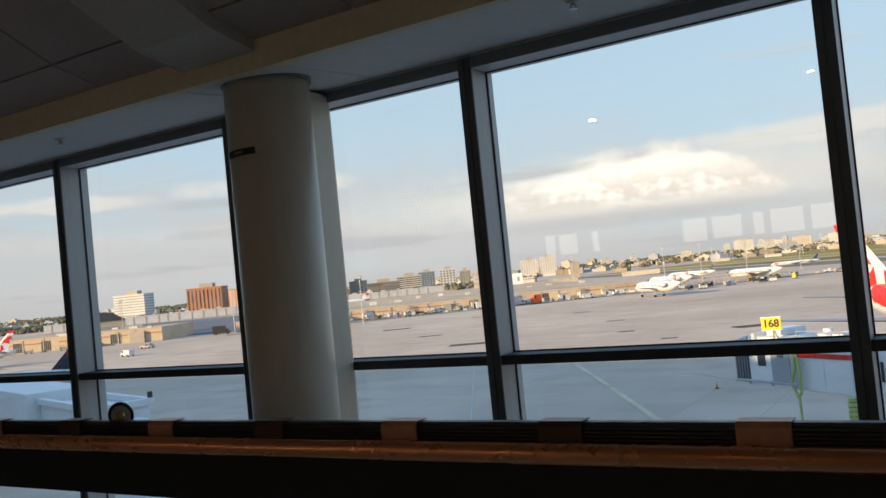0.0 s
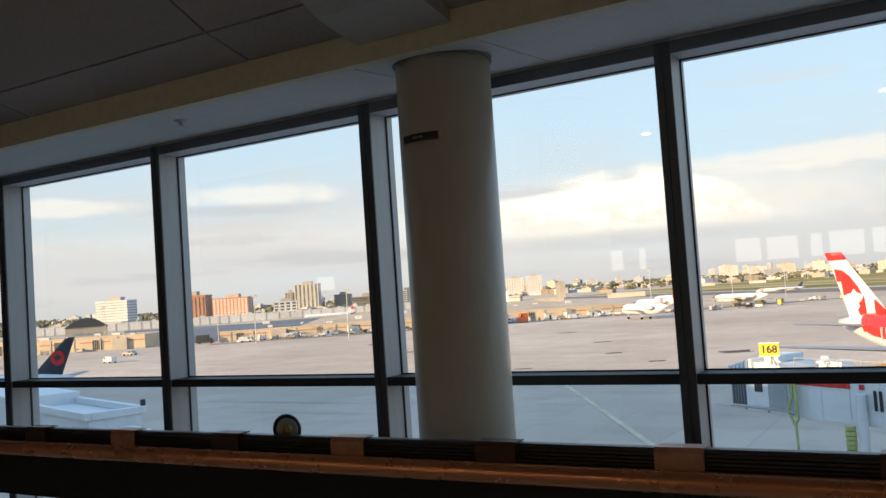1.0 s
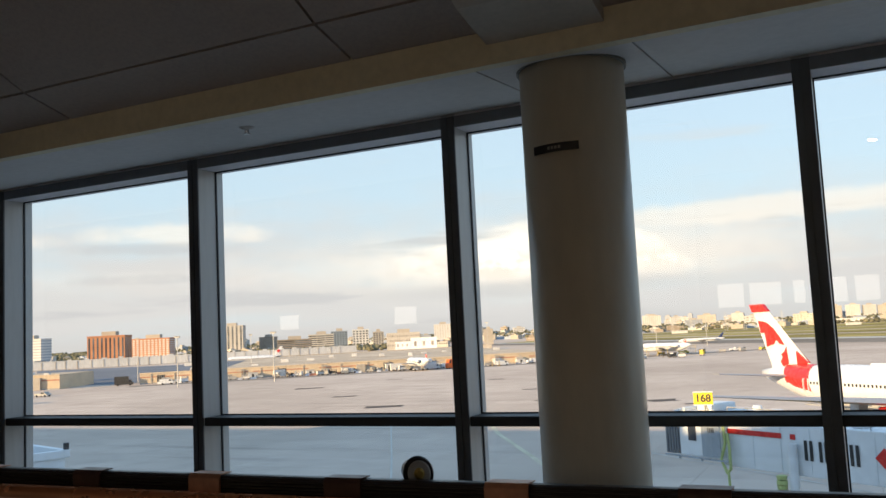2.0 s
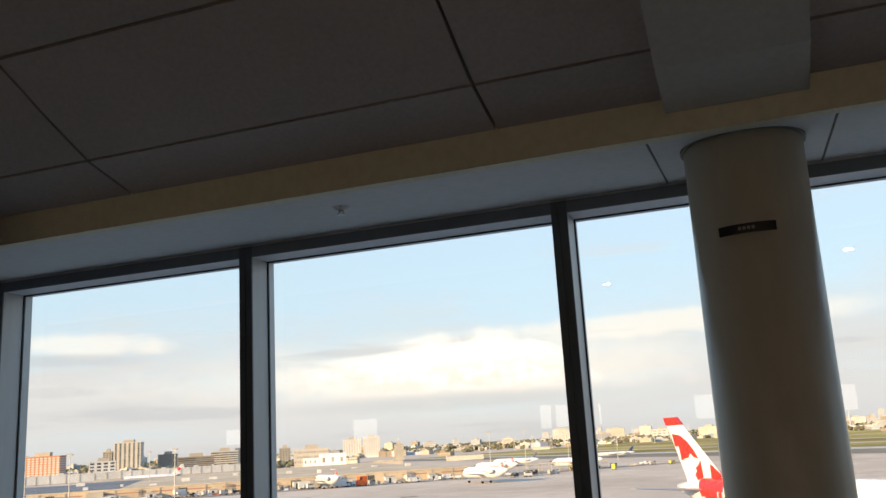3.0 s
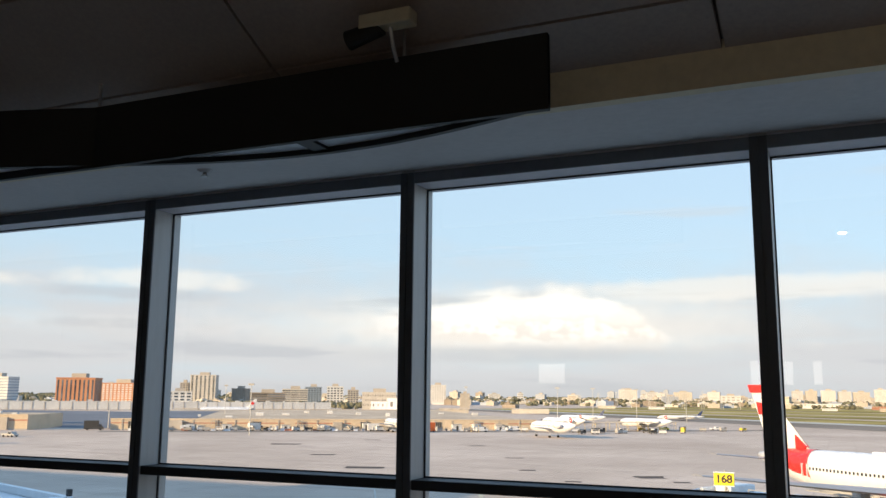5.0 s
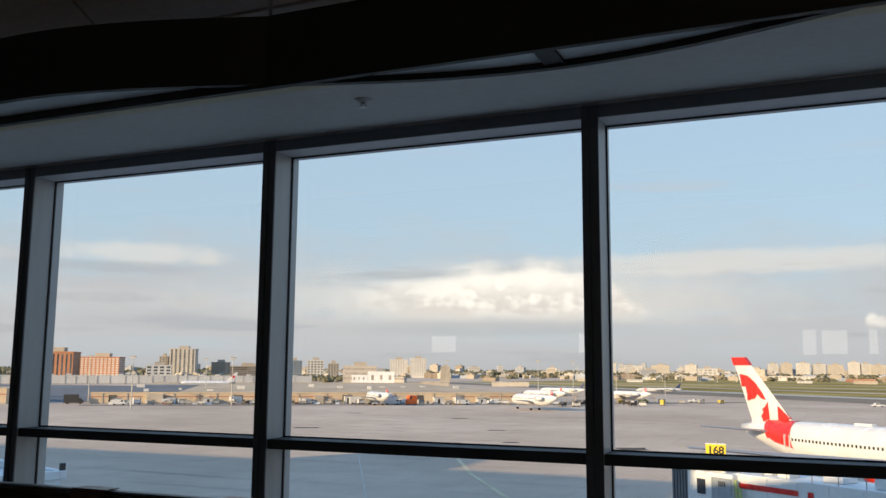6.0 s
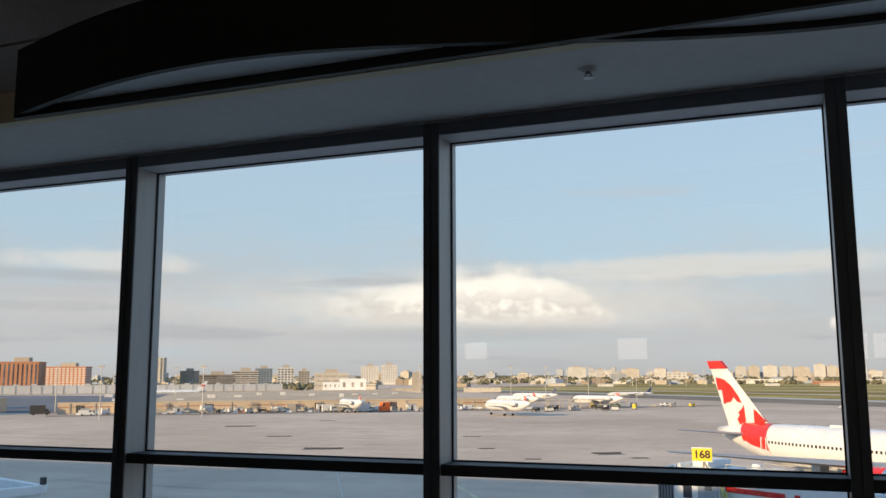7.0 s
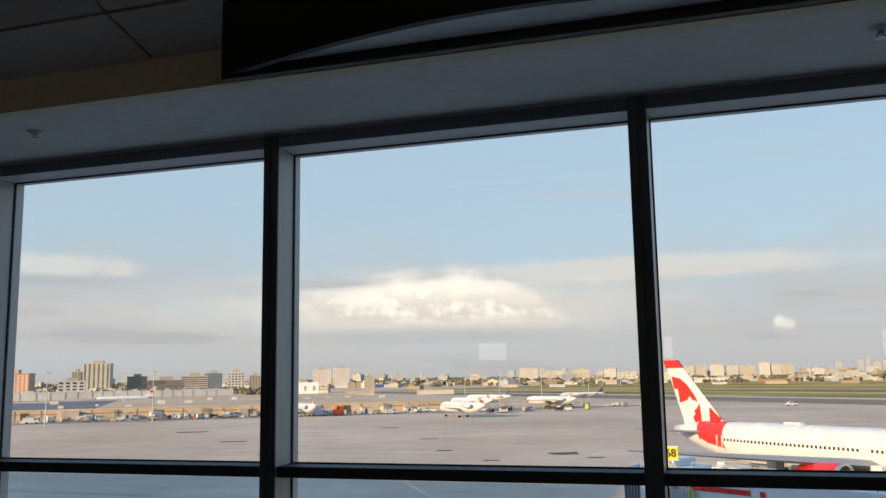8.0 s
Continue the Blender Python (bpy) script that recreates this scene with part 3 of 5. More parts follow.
def guard_rail():
    g = empty("guard_rail", pose(0, 3.0, 0), "dark guard rail with copper tube and ribbed black cap", "guard rail")
    prof = [(0.045, 1.076), (0.0, 1.076)]
    z = 1.082
    for k in range(5):
        prof += [(0.0, z), (-0.008, z + 0.002), (-0.008, z + 0.006), (0.0, z + 0.008)]
        z += 0.0108
    prof += [(0.0, 1.138), (0.008, 1.143), (0.037, 1.143), (0.045, 1.136)]
    bm = bmesh.new()
    extrude_profile(bm, prof[::-1], (X0, X1))
    part("ribbed_cap", bm, M["rubber"], g, "ribbed black rubber cap")
    part("tube", tube(bmesh.new(), (X0, -0.038, 1.062), (X1, -0.038, 1.062), 0.031, n=32), M["copper"], g, "copper handrail tube", True)
    part("beam", boxes((X0, X1, -0.005, 0.10, 0.852, 1.074), bevel=0.004), M["rail_body"], g, "dark painted rail body")
    for k in range(-29, 14):
        x = 0.25 + 0.555 * k
        prof = [(-0.012, 1.084), (-0.016, 1.088), (-0.016, 1.134), (-0.006, 1.148), (0.050, 1.148), (0.050, 1.145), (-0.0085, 1.145), (-0.0085, 1.084)]
        bm = bmesh.new()
        extrude_profile(bm, prof, (x, x + 0.135))
        copper = k % 2 == 0
        part("clip", bm, M["copper_clip"] if copper else M["dark_clip"], g, "copper clip" if copper else "dark bronze clip")
    for k in range(-10, 5):
        x = k * BAY + 0.9
        part("post", boxes((x, x + 0.05, 0.02, 0.07, 0, 0.885), bevel=0.004), M["alu"], g)


guard_rail()


def rail_lamp():
    s = empty("round_fitting", pose(-1.127, 3.075, 1.10, 0, 0, 0), "black-rimmed round brass fitting on the guard rail", "fitting")
    tilt = pose(0, 0, 0.056, 0, -24, 46) @ Matrix.Diagonal((1.12, 1.0, 1.26, 1))
    for name, rows, mtl, label in (("housing", [((0, 0.05, 0), (0, -0.02, 0), 0.030, 0.043)], "plate", "black flared housing"),
                                   ("rim", [((0, -0.0201, 0), (0, -0.027, 0), 0.044, 0.040)], "plate", ""),
                                   ("dial", [((0, -0.0271, 0), (0, -0.029, 0), 0.033, 0.030)], "pole", "pale ring"),
                                   ("boss", [((0, -0.0291, 0), (0, -0.036, 0), 0.015, 0.009)], "brass", "brass centre boss")):
        bm = tubes(*rows, n=28)
        bm.transform(tilt)
        part(name, bm, M[mtl], s, label)
    part("foot", boxes((-0.012, 0.012, 0.0, 0.04, -0.06, 0.03)), M["plate"], s)


rail_lamp()

# ---- outside: ground ----
EYE_UP = 14.05                      # height of the corridor's eye level over the apron


def survey(x, y):
    """Sketch position to level plan: bearing and drop below the horizon corrected, and the scale that goes with it."""
    d, az = math.hypot(x, y), math.atan2(x, y)
    drop = 13.27 / d + 0.0068 - 0.0035 * max(0.0, -0.4 - az)
    k = EYE_UP / drop / d
    az -= 0.0049 + 0.0066 * az
    return k * d * math.sin(az), k * d * math.cos(az), k


def site(x, y, rz=0.0, z=0.0):
    u, v, k = survey(x, y)
    return pose(u, v, APRON + z * k, 0, 0, rz) @ Matrix.Diagonal((k, k, k, 1))



def quad_sheet(name, pts, z, material, label, category, kind="structure"):
    bm = bmesh.new()
    bm.faces.new([bm.verts.new((x, y, z)) for x, y in pts])
    return tagged(link_mesh(name, bm, material), label, category, kind=kind)


quad_sheet("ground", [(-4900, -900), (4900, -900), (4900, 4950), (-4900, 4950)], APRON, M["apron"], "sunlit concrete airport apron", "apron")


def far_land():
    """The built-up land beyond the airfield."""
    bm = bmesh.new()
    rings = []
    for d in (1500, 2300, 3300, 4800):
        rings.append([bm.verts.new((d * math.sin(radians(-72 + 3.6 * k)), d * math.cos(radians(-72 + 3.6 * k)), APRON + 0.10)) for k in range(31)])
    for p, q in zip(rings, rings[1:]):
        for k in range(30):
            bm.faces.new((p[k], p[k + 1], q[k + 1], q[k]))
    tagged(link_mesh("ground_far", bm, M["scrub"]), "level land with scrub and gardens", "ground", kind="structure")


far_land()


def edge_y(x, off):
    return 880 - 1.30 * x + off


def airfield_band(name, near, far, lift, material, label, category):
    """A strip of airfield between two bent edges."""
    bm = bmesh.new()
    rows = []
    for edge in (near, far):
        row = []
        for k in range(31):
            x = -620 + 42 * k
            u, v, _ = survey(x, max(70, edge_y(x, edge)))
            row.append(bm.verts.new((u, v, APRON + lift)))
        rows.append(row)
    for k in range(30):
        bm.faces.new((rows[0][k], rows[0][k + 1], rows[1][k + 1], rows[1][k]))
    return tagged(link_mesh(name, bm, material), label, category, kind="structure")


for a, b in ((-150, 30), (95, 330), (400, 900), (980, 2200), (2400, 9000)):
    airfield_band("grass", a, b, 0.05, M["grass"], "dry mown airfield grass", "grass")
airfield_band("taxiway", -330, -215, 0.09, M["taxiway"], "dark asphalt taxiway", "taxiway")
airfield_band("taxiway", -205, -165, 0.09, M["line_white"], "pale concrete taxiway shoulder", "taxiway")


def stripe(name, pts, width, material, label):
    bm = bmesh.new()
    left, right = [], []
    pts = [survey(x, y)[:2] for x, y in pts]
    for i, (x, y) in enumerate(pts):
        xa, ya = pts[max(0, i - 1)]
        xb, yb = pts[min(len(pts) - 1, i + 1)]
        d = Vector((xb - xa, yb - ya)).normalized()
        left.append(bm.verts.new((x - d.y * width, y + d.x * width, APRON + 0.03)))
        right.append(bm.verts.new((x + d.y * width, y - d.x * width, APRON + 0.03)))
    for i in range(len(pts) - 1):
        bm.faces.new((left[i], right[i], right[i + 1], left[i + 1]))
    return tagged(link_mesh(name, bm, material), label, "marking", kind="structure")


stripe("stand_line", [(-58, 136), (-47, 114), (-35, 94), (-22, 72), (-10, 50)], 0.32, M["line_yellow"], "worn yellow stand line on the apron")
stripe("stand_line", [(-74, 132), (-51, 91), (-36, 64)], 0.09, M["line_white"], "faint white stand line on the apron")
stripe("stand_line", [(-29.7, 104.7), (-21, 95.7), (-13.6, 88.7), (0, 76)], 0.12, M["line_white"], "faint white stand line on the apron")


def asphalt_patch(x, y, w, d, rot, seed):
    rnd = random.Random(seed)
    bm = bmesh.new()
    pts = []
    for i in range(14):
        a = 6.283 * i / 14
        r = 0.8 + 0.3 * rnd.random()
        pts.append(bm.verts.new((w * r * max(-0.8, min(0.8, 1.3 * math.cos(a))), d * r * max(-0.8, min(0.8, 1.3 * math.sin(a))), 0)))
    bm.faces.new(pts)
    ob = link_mesh("asphalt_patch", bm, M["patch"])
    ob.matrix_world = site(x, y, rot, 0.025) @ Matrix.Diagonal((1.1, 2.0, 1, 1))
    tagged(ob, "dark asphalt repair patch in the apron", "patch", "apron patches", "structure")


for i, row in enumerate(((-91, 159, 4.5, 1.5, 20), (-35, 166, 3.2, 1.6, 25), (-157, 228, 5, 1.6, 30), (-60, 170, 2, 0.7, 15), (-75, 205, 2.6, 0.8, 20),
                         (-120, 190, 3.5, 1.0, 25), (-45, 150, 1.6, 0.6, 10), (-28, 158, 1.8, 0.7, 22), (-66, 140, 1.8, 0.5, 12), (-105, 255, 3, 0.9, 30), (-150, 270, 3.4, 0.8, 35))):
    asphalt_patch(*row, i)

# ---- the terminal that the corridor belongs to ----


def terminal():
    t = empty("terminal_building", pose(0, 0, APRON), "large terminal block that holds the corridor", "terminal")
    part("lower_wall", boxes((-310, 120, -70, 4.2, 0, -APRON - 0.95)), M["bridge_white"], t)
    # unseen upper blocks; heights, thin wall and notch shape the shadow on the apron
    part("upper_wall", boxes((-300, -84, -70, 4.55, -APRON + 3.95, 35.0), (-84, -47, -4, 4.55, -APRON + 3.95, 30.0), (-84, -47, -70, -4, -APRON + 3.95, 22.8), (-47, -6, -70, 4.55, -APRON + 3.95, 23.6), (-6, 120, -70, 4.55, -APRON + 3.95, 30.0)), M["bridge_white"], t)
    part("storey_wall", boxes((-310, -16.9, -70, 4.2, -APRON - 0.95, -APRON + 3.95), (7.9, 120, -70, 4.2, -APRON - 0.95, -APRON + 3.95), (-16.9, 7.9, -70, -5.0, -APRON - 0.95, -APRON + 3.95)), M["bridge_white"], t)
    # unseen block added on the roof to step the shadow edge
    part("roof_plant", boxes((-148, -126, -30, 4.5, 35.0, 40.0)), M["grey_kit"], t)


terminal()

# ---- pier with low beige walls ----


def frame_at(x0, y0, x1, y1):
    """x along the line from the first point to the second, y behind it."""
    xa, ya, k = survey(x0, y0)
    xb, yb, _ = survey(x1, y1)
    m = pose(xa, ya, APRON, 0, 0, math.degrees(math.atan2(yb - ya, xb - xa))) @ Matrix.Diagonal((k, k, k, 1))
    return m, math.hypot(xb - xa, yb - ya) / k


def pier(x0, y0, x1, y1, depth, hi, seed, label, shaded_roof=False, place=None, wall="concrete_wall"):
    rnd = random.Random(seed)
    m, ln = place or frame_at(x0, y0, x1, y1)
    p = empty("pier_building", m, label, "building", "low piers")
    part("wall", boxes((0, ln, 0, depth, 0, hi)), M[wall], p)
    part("roof", boxes((0.4, ln - 0.4, 0.4, depth - 0.4, hi + 0.01, hi + 0.18)), M["roofing"], p)
    if shaded_roof:
        # shade over the roof's near end, laid on as a blue-grey sheet
        part("roof_membrane", boxes((0.6, 34, 0.5, depth * 0.7, hi + 0.19, hi + 0.25), bevel=0.02), M["shade_blue"], p, "blue-grey shade painted on the pier roof")
        part("roof_edge", boxes((-0.1, ln + 0.1, depth - 0.3, depth + 0.1, hi - 0.1, hi + 0.7)), M["precast"], p)
    part("parapet", boxes((-0.1, ln + 0.1, -0.15, 0.35, hi - 0.1, hi + 0.4)), M[wall], p)
    q = rnd.uniform(3, 9)
    while q < ln - 4:
        part("wall_pier", boxes((q, q + 0.5, -0.25, -0.004, 0, hi - 0.11)), M["precast"], p)
        q += rnd.uniform(7, 12)
    part("plinth", boxes((0, ln, -0.10, -0.003, 0.0, 0.5)), M["grey_kit"], p, "dark stained plinth")
    s = 0.0
    while s < ln - 8:
        w = rnd.uniform(10, 26)
        if rnd.random() < 0.75 and seed != 9:
            part("stripe", boxes((s, min(ln, s + w), -0.07, -0.003, hi * 0.62, hi * 0.71)), M["red_stripe"], p, "faded red stripe")
        s += w + rnd.uniform(2, 6)
    s = rnd.uniform(4, 10)
    while s < ln - 8 and not place:
        kind = rnd.random()
        if kind < 0.4:
            w = rnd.uniform(2.4, 4.6)
            d = part("dock_door", boxes((s, s + w, -0.12, -0.01, 0.6, hi * 0.82)), M["dark_open"], p, "dark louvred dock door")
            bars = bmesh.new()
            k = 0
            while k * 0.9 < w:
                box(bars, s + k * 0.9, s + k * 0.9 + 0.12, -0.2, -0.125, 0.6, hi * 0.82)
                k += 1
            part("bar", bars, M["grey_kit"], d)
        elif kind < 0.75:
            w = rnd.uniform(3, 7)
            part("annex", boxes((s, s + w, -rnd.uniform(1.5, 3.5), -0.01, 0, hi * rnd.uniform(0.55, 0.95)), bevel=0.05), M["precast"], p, "small projecting service annex")
        else:
            part("pipe_rack", boxes(*[(s + 0.8 * k, s + 0.8 * k + 0.15, -0.9, -0.7, 0, hi * 0.9) for k in range(4)], (s, s + 2.6, -0.95, -0.65, hi * 0.85, hi * 0.92)), M["grey_kit"], p)
        s += rnd.uniform(9, 20)
    for q in np.arange(6, ln - 6, 13.0):
        w, y = rnd.uniform(1.2, 4.2), rnd.uniform(1.5, depth * 0.8)
        part("roof_unit", boxes((q, q + w, y, y + 2, hi + 0.19, hi + rnd.uniform(0.8, 1.9)), bevel=0.05), M["pale"], p)


pier(-282, 283, -136, 408, 240, 4.4, 3, "long low beige pier with a faded red stripe and gravel roof", True)
quad_sheet("service_road", [survey(x, y)[:2] for x, y in [(-276, 272), (-128, 398), (-120, 389), (-268, 262)]], APRON + 0.035, M["taxiway"], "dark asphalt service road along the pier", "road")
quad_sheet("service_road", [survey(x, y)[:2] for x, y in [(-128, 398), (-40, 500), (-32, 493), (-120, 389)]], APRON + 0.035, M["taxiway"], "dark asphalt service road along the stands", "road")
pier(-420, 196, -306, 262, 40, 5.8, 5, "low beige pier wall with a red stripe")

pier(0, 0, 0, 0, 18, 6.6, 9, "long pale concourse beyond the pier", False, (pose(-648, 434, APRON, 0, 0, 43.9), 333.0), "pale")

# the shadow between the piers, painted as a flat blue-grey sheet
quad_sheet("apron_asphalt", [(-323, 264), (-282, 262), (-262, 268), (-300, 340), (-450, 512), (-590, 484)], APRON + 0.04, M["shade_blue"], "blue-grey shadow painted on the apron between the piers", "apron")

# ---- far buildings ----


def city_block(name, x, y, w, d, h, rot, wall, label, floors, bays, band=0.55, vert=0.62, top=True, panes=None, m=None):
    """Body, parapet, plant room and rows of windows on the sides that face the field."""
    if not m:
        u, v, k = survey(x + 0.004 * y, y - 0.004 * x)
        reach = 1.6 if math.hypot(u, v) < 850 else 1.0
        h = (EYE_UP + (h * k - EYE_UP) * reach) / (k * reach)
        m = pose(u * reach, v * reach, APRON, 0, 0, rot) @ Matrix.Diagonal((k * reach, k * reach, k * reach, 1))
    b = empty(name, m, label, "building")
    part("wall", boxes((-w / 2, w / 2, -d / 2, d / 2, 0, h)), M[wall], b)
    if top:
        part("roof", boxes((-w / 2 - 0.3, w / 2 + 0.3, -d / 2 - 0.3, d / 2 + 0.3, h + 0.01, h + 0.9)), M[wall], b)
        part("plant_room", boxes((-w * 0.18, w * 0.2, -d * 0.2, d * 0.25, h + 0.9, h + 4.2)), M["precast"], b)
    wb = bmesh.new()
    fh, bw = (h - 3) / floors, w / bays
    for f in range(floors):
        z0 = 3 + f * fh + fh * (1 - band) / 2
        for k in range(bays):
            x0 = -w / 2 + k * bw + bw * (1 - vert) / 2
            box(wb, x0, x0 + bw * vert, -d / 2 - 0.12, -d / 2 + 0.05, z0, z0 + fh * band)
        nb = max(2, int(bays * d / w))
        for k in range(nb):
            y0 = -d / 2 + (k + 0.5 - vert / 2) * d / nb
            for s in (-1, 1):
                xa, xb = sorted((s * (w / 2 - 0.05), s * (w / 2 + 0.12)))
                box(wb, xa, xb, y0, y0 + vert * d / nb, z0, z0 + fh * band)
    # distant blocks take the window tone with haze put into it
    part("windows", wb, M[panes or ("facade_hazed" if y > 1300 else "facade_glass")], b)
    return b


def skyline_block(name, x, y, w, h, rot, reach, *rest):
    """A block on the skyline, at its full distance."""
    u, v, k = survey(x, y)
    city_block(name, u * reach, v * reach, w * k * reach, 16, EYE_UP + (h * k - EYE_UP) * reach, rot, *rest, m=pose(u * reach, v * reach, APRON, 0, 0, rot))


city_block("office_tower", -550, 515, 29, 20, 27.5, 30, "brick_orange", "orange brick tower with dark vertical window slots", 1, 9, 0.9, 0.36)
city_block("hotel_block", -597, 611, 35, 14, 25.5, 22, "brick_orange", "orange brick hotel block with rows of pale window bays", 8, 10, 0.55, 0.62, True, "pale")
city_block("office_block", -700, 560, 34, 16, 30, 16, "pale", "white office block with long window bands", 8, 3, 0.26, 0.96, True, "bluegrey")
city_block("office_block", -628, 352, 44, 16, 24, 56, "bluegrey", "blue-grey glass office block", 7, 12, 0.6, 0.7)
city_block("warehouse", -662, 760, 26, 18, 20, 40, "pale", "low white flat-roofed warehouse block", 3, 4)
city_block("apartment_tower", -735, 889, 31, 24, 41.5, 30, "cream", "tall cream concrete apartment tower with dark window columns", 15, 6, 0.75, 0.42)
city_block("tower_annex", -758, 880, 10, 14, 32, 30, "precast", "pale lower wing beside the apartment tower", 10, 3)
city_block("apartment_block", -732, 960, 20, 14, 26, 8, "brownstone", "brown brick apartment block", 8, 6, 0.5, 0.5, True, "facade_hazed")
city_block("parking_garage", -530, 738, 34, 24, 19, 36, "brownstone", "dark brown parking garage with open decks", 5, 2, 0.5, 0.97)
city_block("office_block", -563, 836, 28, 16, 24, 34, "cream", "cream office block with wide window bands", 6, 3, 0.45, 0.95)
city_block("office_block", -599, 930, 20, 14, 28, 32, "bluegrey", "grey glass office block", 7, 6)
city_block("office_block", -580, 950, 20, 14, 29, 31, "pale", "white office block beside trees", 6, 5)
city_block("office_block", -553, 948, 13, 12, 25, 31, "precast", "pale concrete office block", 6, 4)
city_block("apartment_block", -575, 1178, 26, 14, 34, 25, "pale", "stepped pale apartment block", 10, 7, 0.5, 0.5, True, "facade_hazed")
city_block("apartment_block", -549, 1190, 24, 14, 36, 25, "pale", "stepped pale apartment block with plant room", 11, 7, 0.5, 0.5, True, "facade_hazed")
city_block("apartment_block", -588, 1382, 16, 14, 26, 22, "precast", "grey-beige apartment block beyond the trees", 8, 5, 0.5, 0.5, True, "facade_hazed")
for i, (x, y, w, h) in enumerate(((-427, 1955, 40, 43), (-342, 2174, 42, 41), (-271, 2184, 28, 42), (-91, 2298, 23, 47), (-60, 2299, 26, 48),
                                  (-22, 2300, 32, 48.5), (13, 2300, 27, 46.5), (49, 2299, 35, 45), (90, 2298, 26, 51), (115, 2310, 22, 48), (141, 2295, 30, 45),
                                  (210, 2350, 40, 36), (-200, 2100, 50, 27))):
    skyline_block("apartment_slab", x, y, w, h - 2, 12 - i % 3 * 6, 1.8, ("pale", "cream", "pale")[i % 3], "pale cream apartment slab above the far trees", 13, 9, 0.5, 0.55)
for name, x, y, w, d, h, rot, wall, label, floors, bays in (
        ("office_block", -383, 706, 30, 14, 15.3, 28, "cream", "long yellow-beige office block behind the pier", 3, 14),
        ("freight_shed", -298, 581, 19, 14, 11.6, 27, "white_wall", "low white freight shed behind the pier", 1, 3),
        ("freight_shed", -268, 610, 22, 16, 4.6, 24, "precast", "low grey-beige freight shed behind the pier", 1, 6),
        ("freight_shed", -340, 640, 26, 16, 8.5, 30, "white_wall", "low white freight shed behind the pier", 1, 7),
        ("freight_shed", -235, 690, 30, 16, 3.8, 20, "cream", "low cream freight shed behind the pier", 1, 8),
        ("brick_depot", 50, 1290, 36, 14, 4.4, -4, "brick_red", "low brown brick depot beside the airfield", 1, 9),
        ("freight_shed", -40, 1360, 70, 16, 6.5, 0, "pale", "long low white shed beyond the airfield", 1, 16),
        ("freight_shed", 120, 1380, 44, 16, 6.0, -6, "pale", "long low white shed beyond the airfield", 1, 11)):
    city_block(name, x, y, w, d, h, rot, wall, label, floors, bays, 0.4, 0.3 if wall == "white_wall" else 0.6, floors > 2, "facade_hazed", m=pose(x, y, APRON, 0, 0, rot))
def arched_hangar():
    h = empty("maintenance_hangar", pose(-352, 268, APRON, 0, 0, 52), "maintenance hangar with a dark curved roof", "hangar")
    part("wall", boxes((-9, 9, -8, 8, 0, 9.2)), M["concrete_wall"], h)
    prof = [(-9.4 + 18.8 * k / 12, 9.21 + 4.2 * math.sin(math.pi * k / 12)) for k in range(13)]
    part("roof", loft(bmesh.new(), [[(u, q, z) for u, z in prof] for q in (-8.3, 8.3)]), M["dark_roof"], h, "dark curved metal roof")
    part("door", boxes((-6, 6, -8.12, -8.005, 0, 6.5)), M["grey_kit"], h)


arched_hangar()
city_block("hangar", -149, 1300, 22, 30, 10, 10, "cream", "low yellow-cream hangar beside the airfield", 1, 7, 0.35, 0.5)
for i, (x, y, w, d, h) in enumerate(((-240, 1250, 40, 20, 8), (-330, 1330, 52, 20, 9), (60, 1380, 60, 20, 10), (150, 1300, 46, 20, 9), (-20, 1420, 36, 20, 8),
                                     (240, 1250, 56, 22, 9), (320, 1180, 40, 20, 8), (-420, 1150, 40, 20, 10), (-700, 820, 36, 20, 12), (-490, 1000, 30, 16, 12),
                                     (-800, 640, 50, 20, 12), (-860, 520, 40, 20, 14), (-640, 450, 30, 16, 10), (-820, 420, 60, 20, 15), (-900, 380, 40, 20, 18))):
    city_block("low_shed", x * (1.6 if y > 1000 else 1.3), y * (1.6 if y > 1000 else 1.3), w * 0.8, d, h * 0.75, 20 - i % 4 * 9, ("pale", "cream", "precast", "brownstone")[i % 4], "low flat-roofed industrial shed", 1, 6, 0.35, 0.5, False)
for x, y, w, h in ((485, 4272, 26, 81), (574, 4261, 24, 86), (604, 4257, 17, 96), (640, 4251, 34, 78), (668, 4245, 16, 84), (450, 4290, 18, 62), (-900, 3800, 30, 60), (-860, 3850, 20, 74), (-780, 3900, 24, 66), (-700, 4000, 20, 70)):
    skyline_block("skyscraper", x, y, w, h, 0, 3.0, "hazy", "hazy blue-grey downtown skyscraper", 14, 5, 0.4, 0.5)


def mid_rises(count, seed):
    rnd = random.Random(seed)
    for k in range(count):
        x, y = polar(rnd, -60, 14, 1500, 2900)
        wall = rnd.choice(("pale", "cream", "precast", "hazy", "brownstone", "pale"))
        ob = city_block("mid_rise", x, y, rnd.uniform(12, 40), 14, rnd.uniform(8, 17) + (y > 2000) * rnd.uniform(0, 9), rnd.uniform(-20, 30), wall,
                        {"pale": "pale far mid-rise block over the trees", "cream": "cream far mid-rise block over the trees", "precast": "grey-beige far mid-rise block over the trees",
                         "hazy": "far mid-rise block tinted blue-grey for haze", "brownstone": "brown far mid-rise block over the trees"}[wall], rnd.randint(3, 6), rnd.randint(4, 7), 0.45, 0.6, m=pose(x, y, APRON, 0, 0, rnd.uniform(-20, 30)))
        tagged(ob, group="far mid-rises")


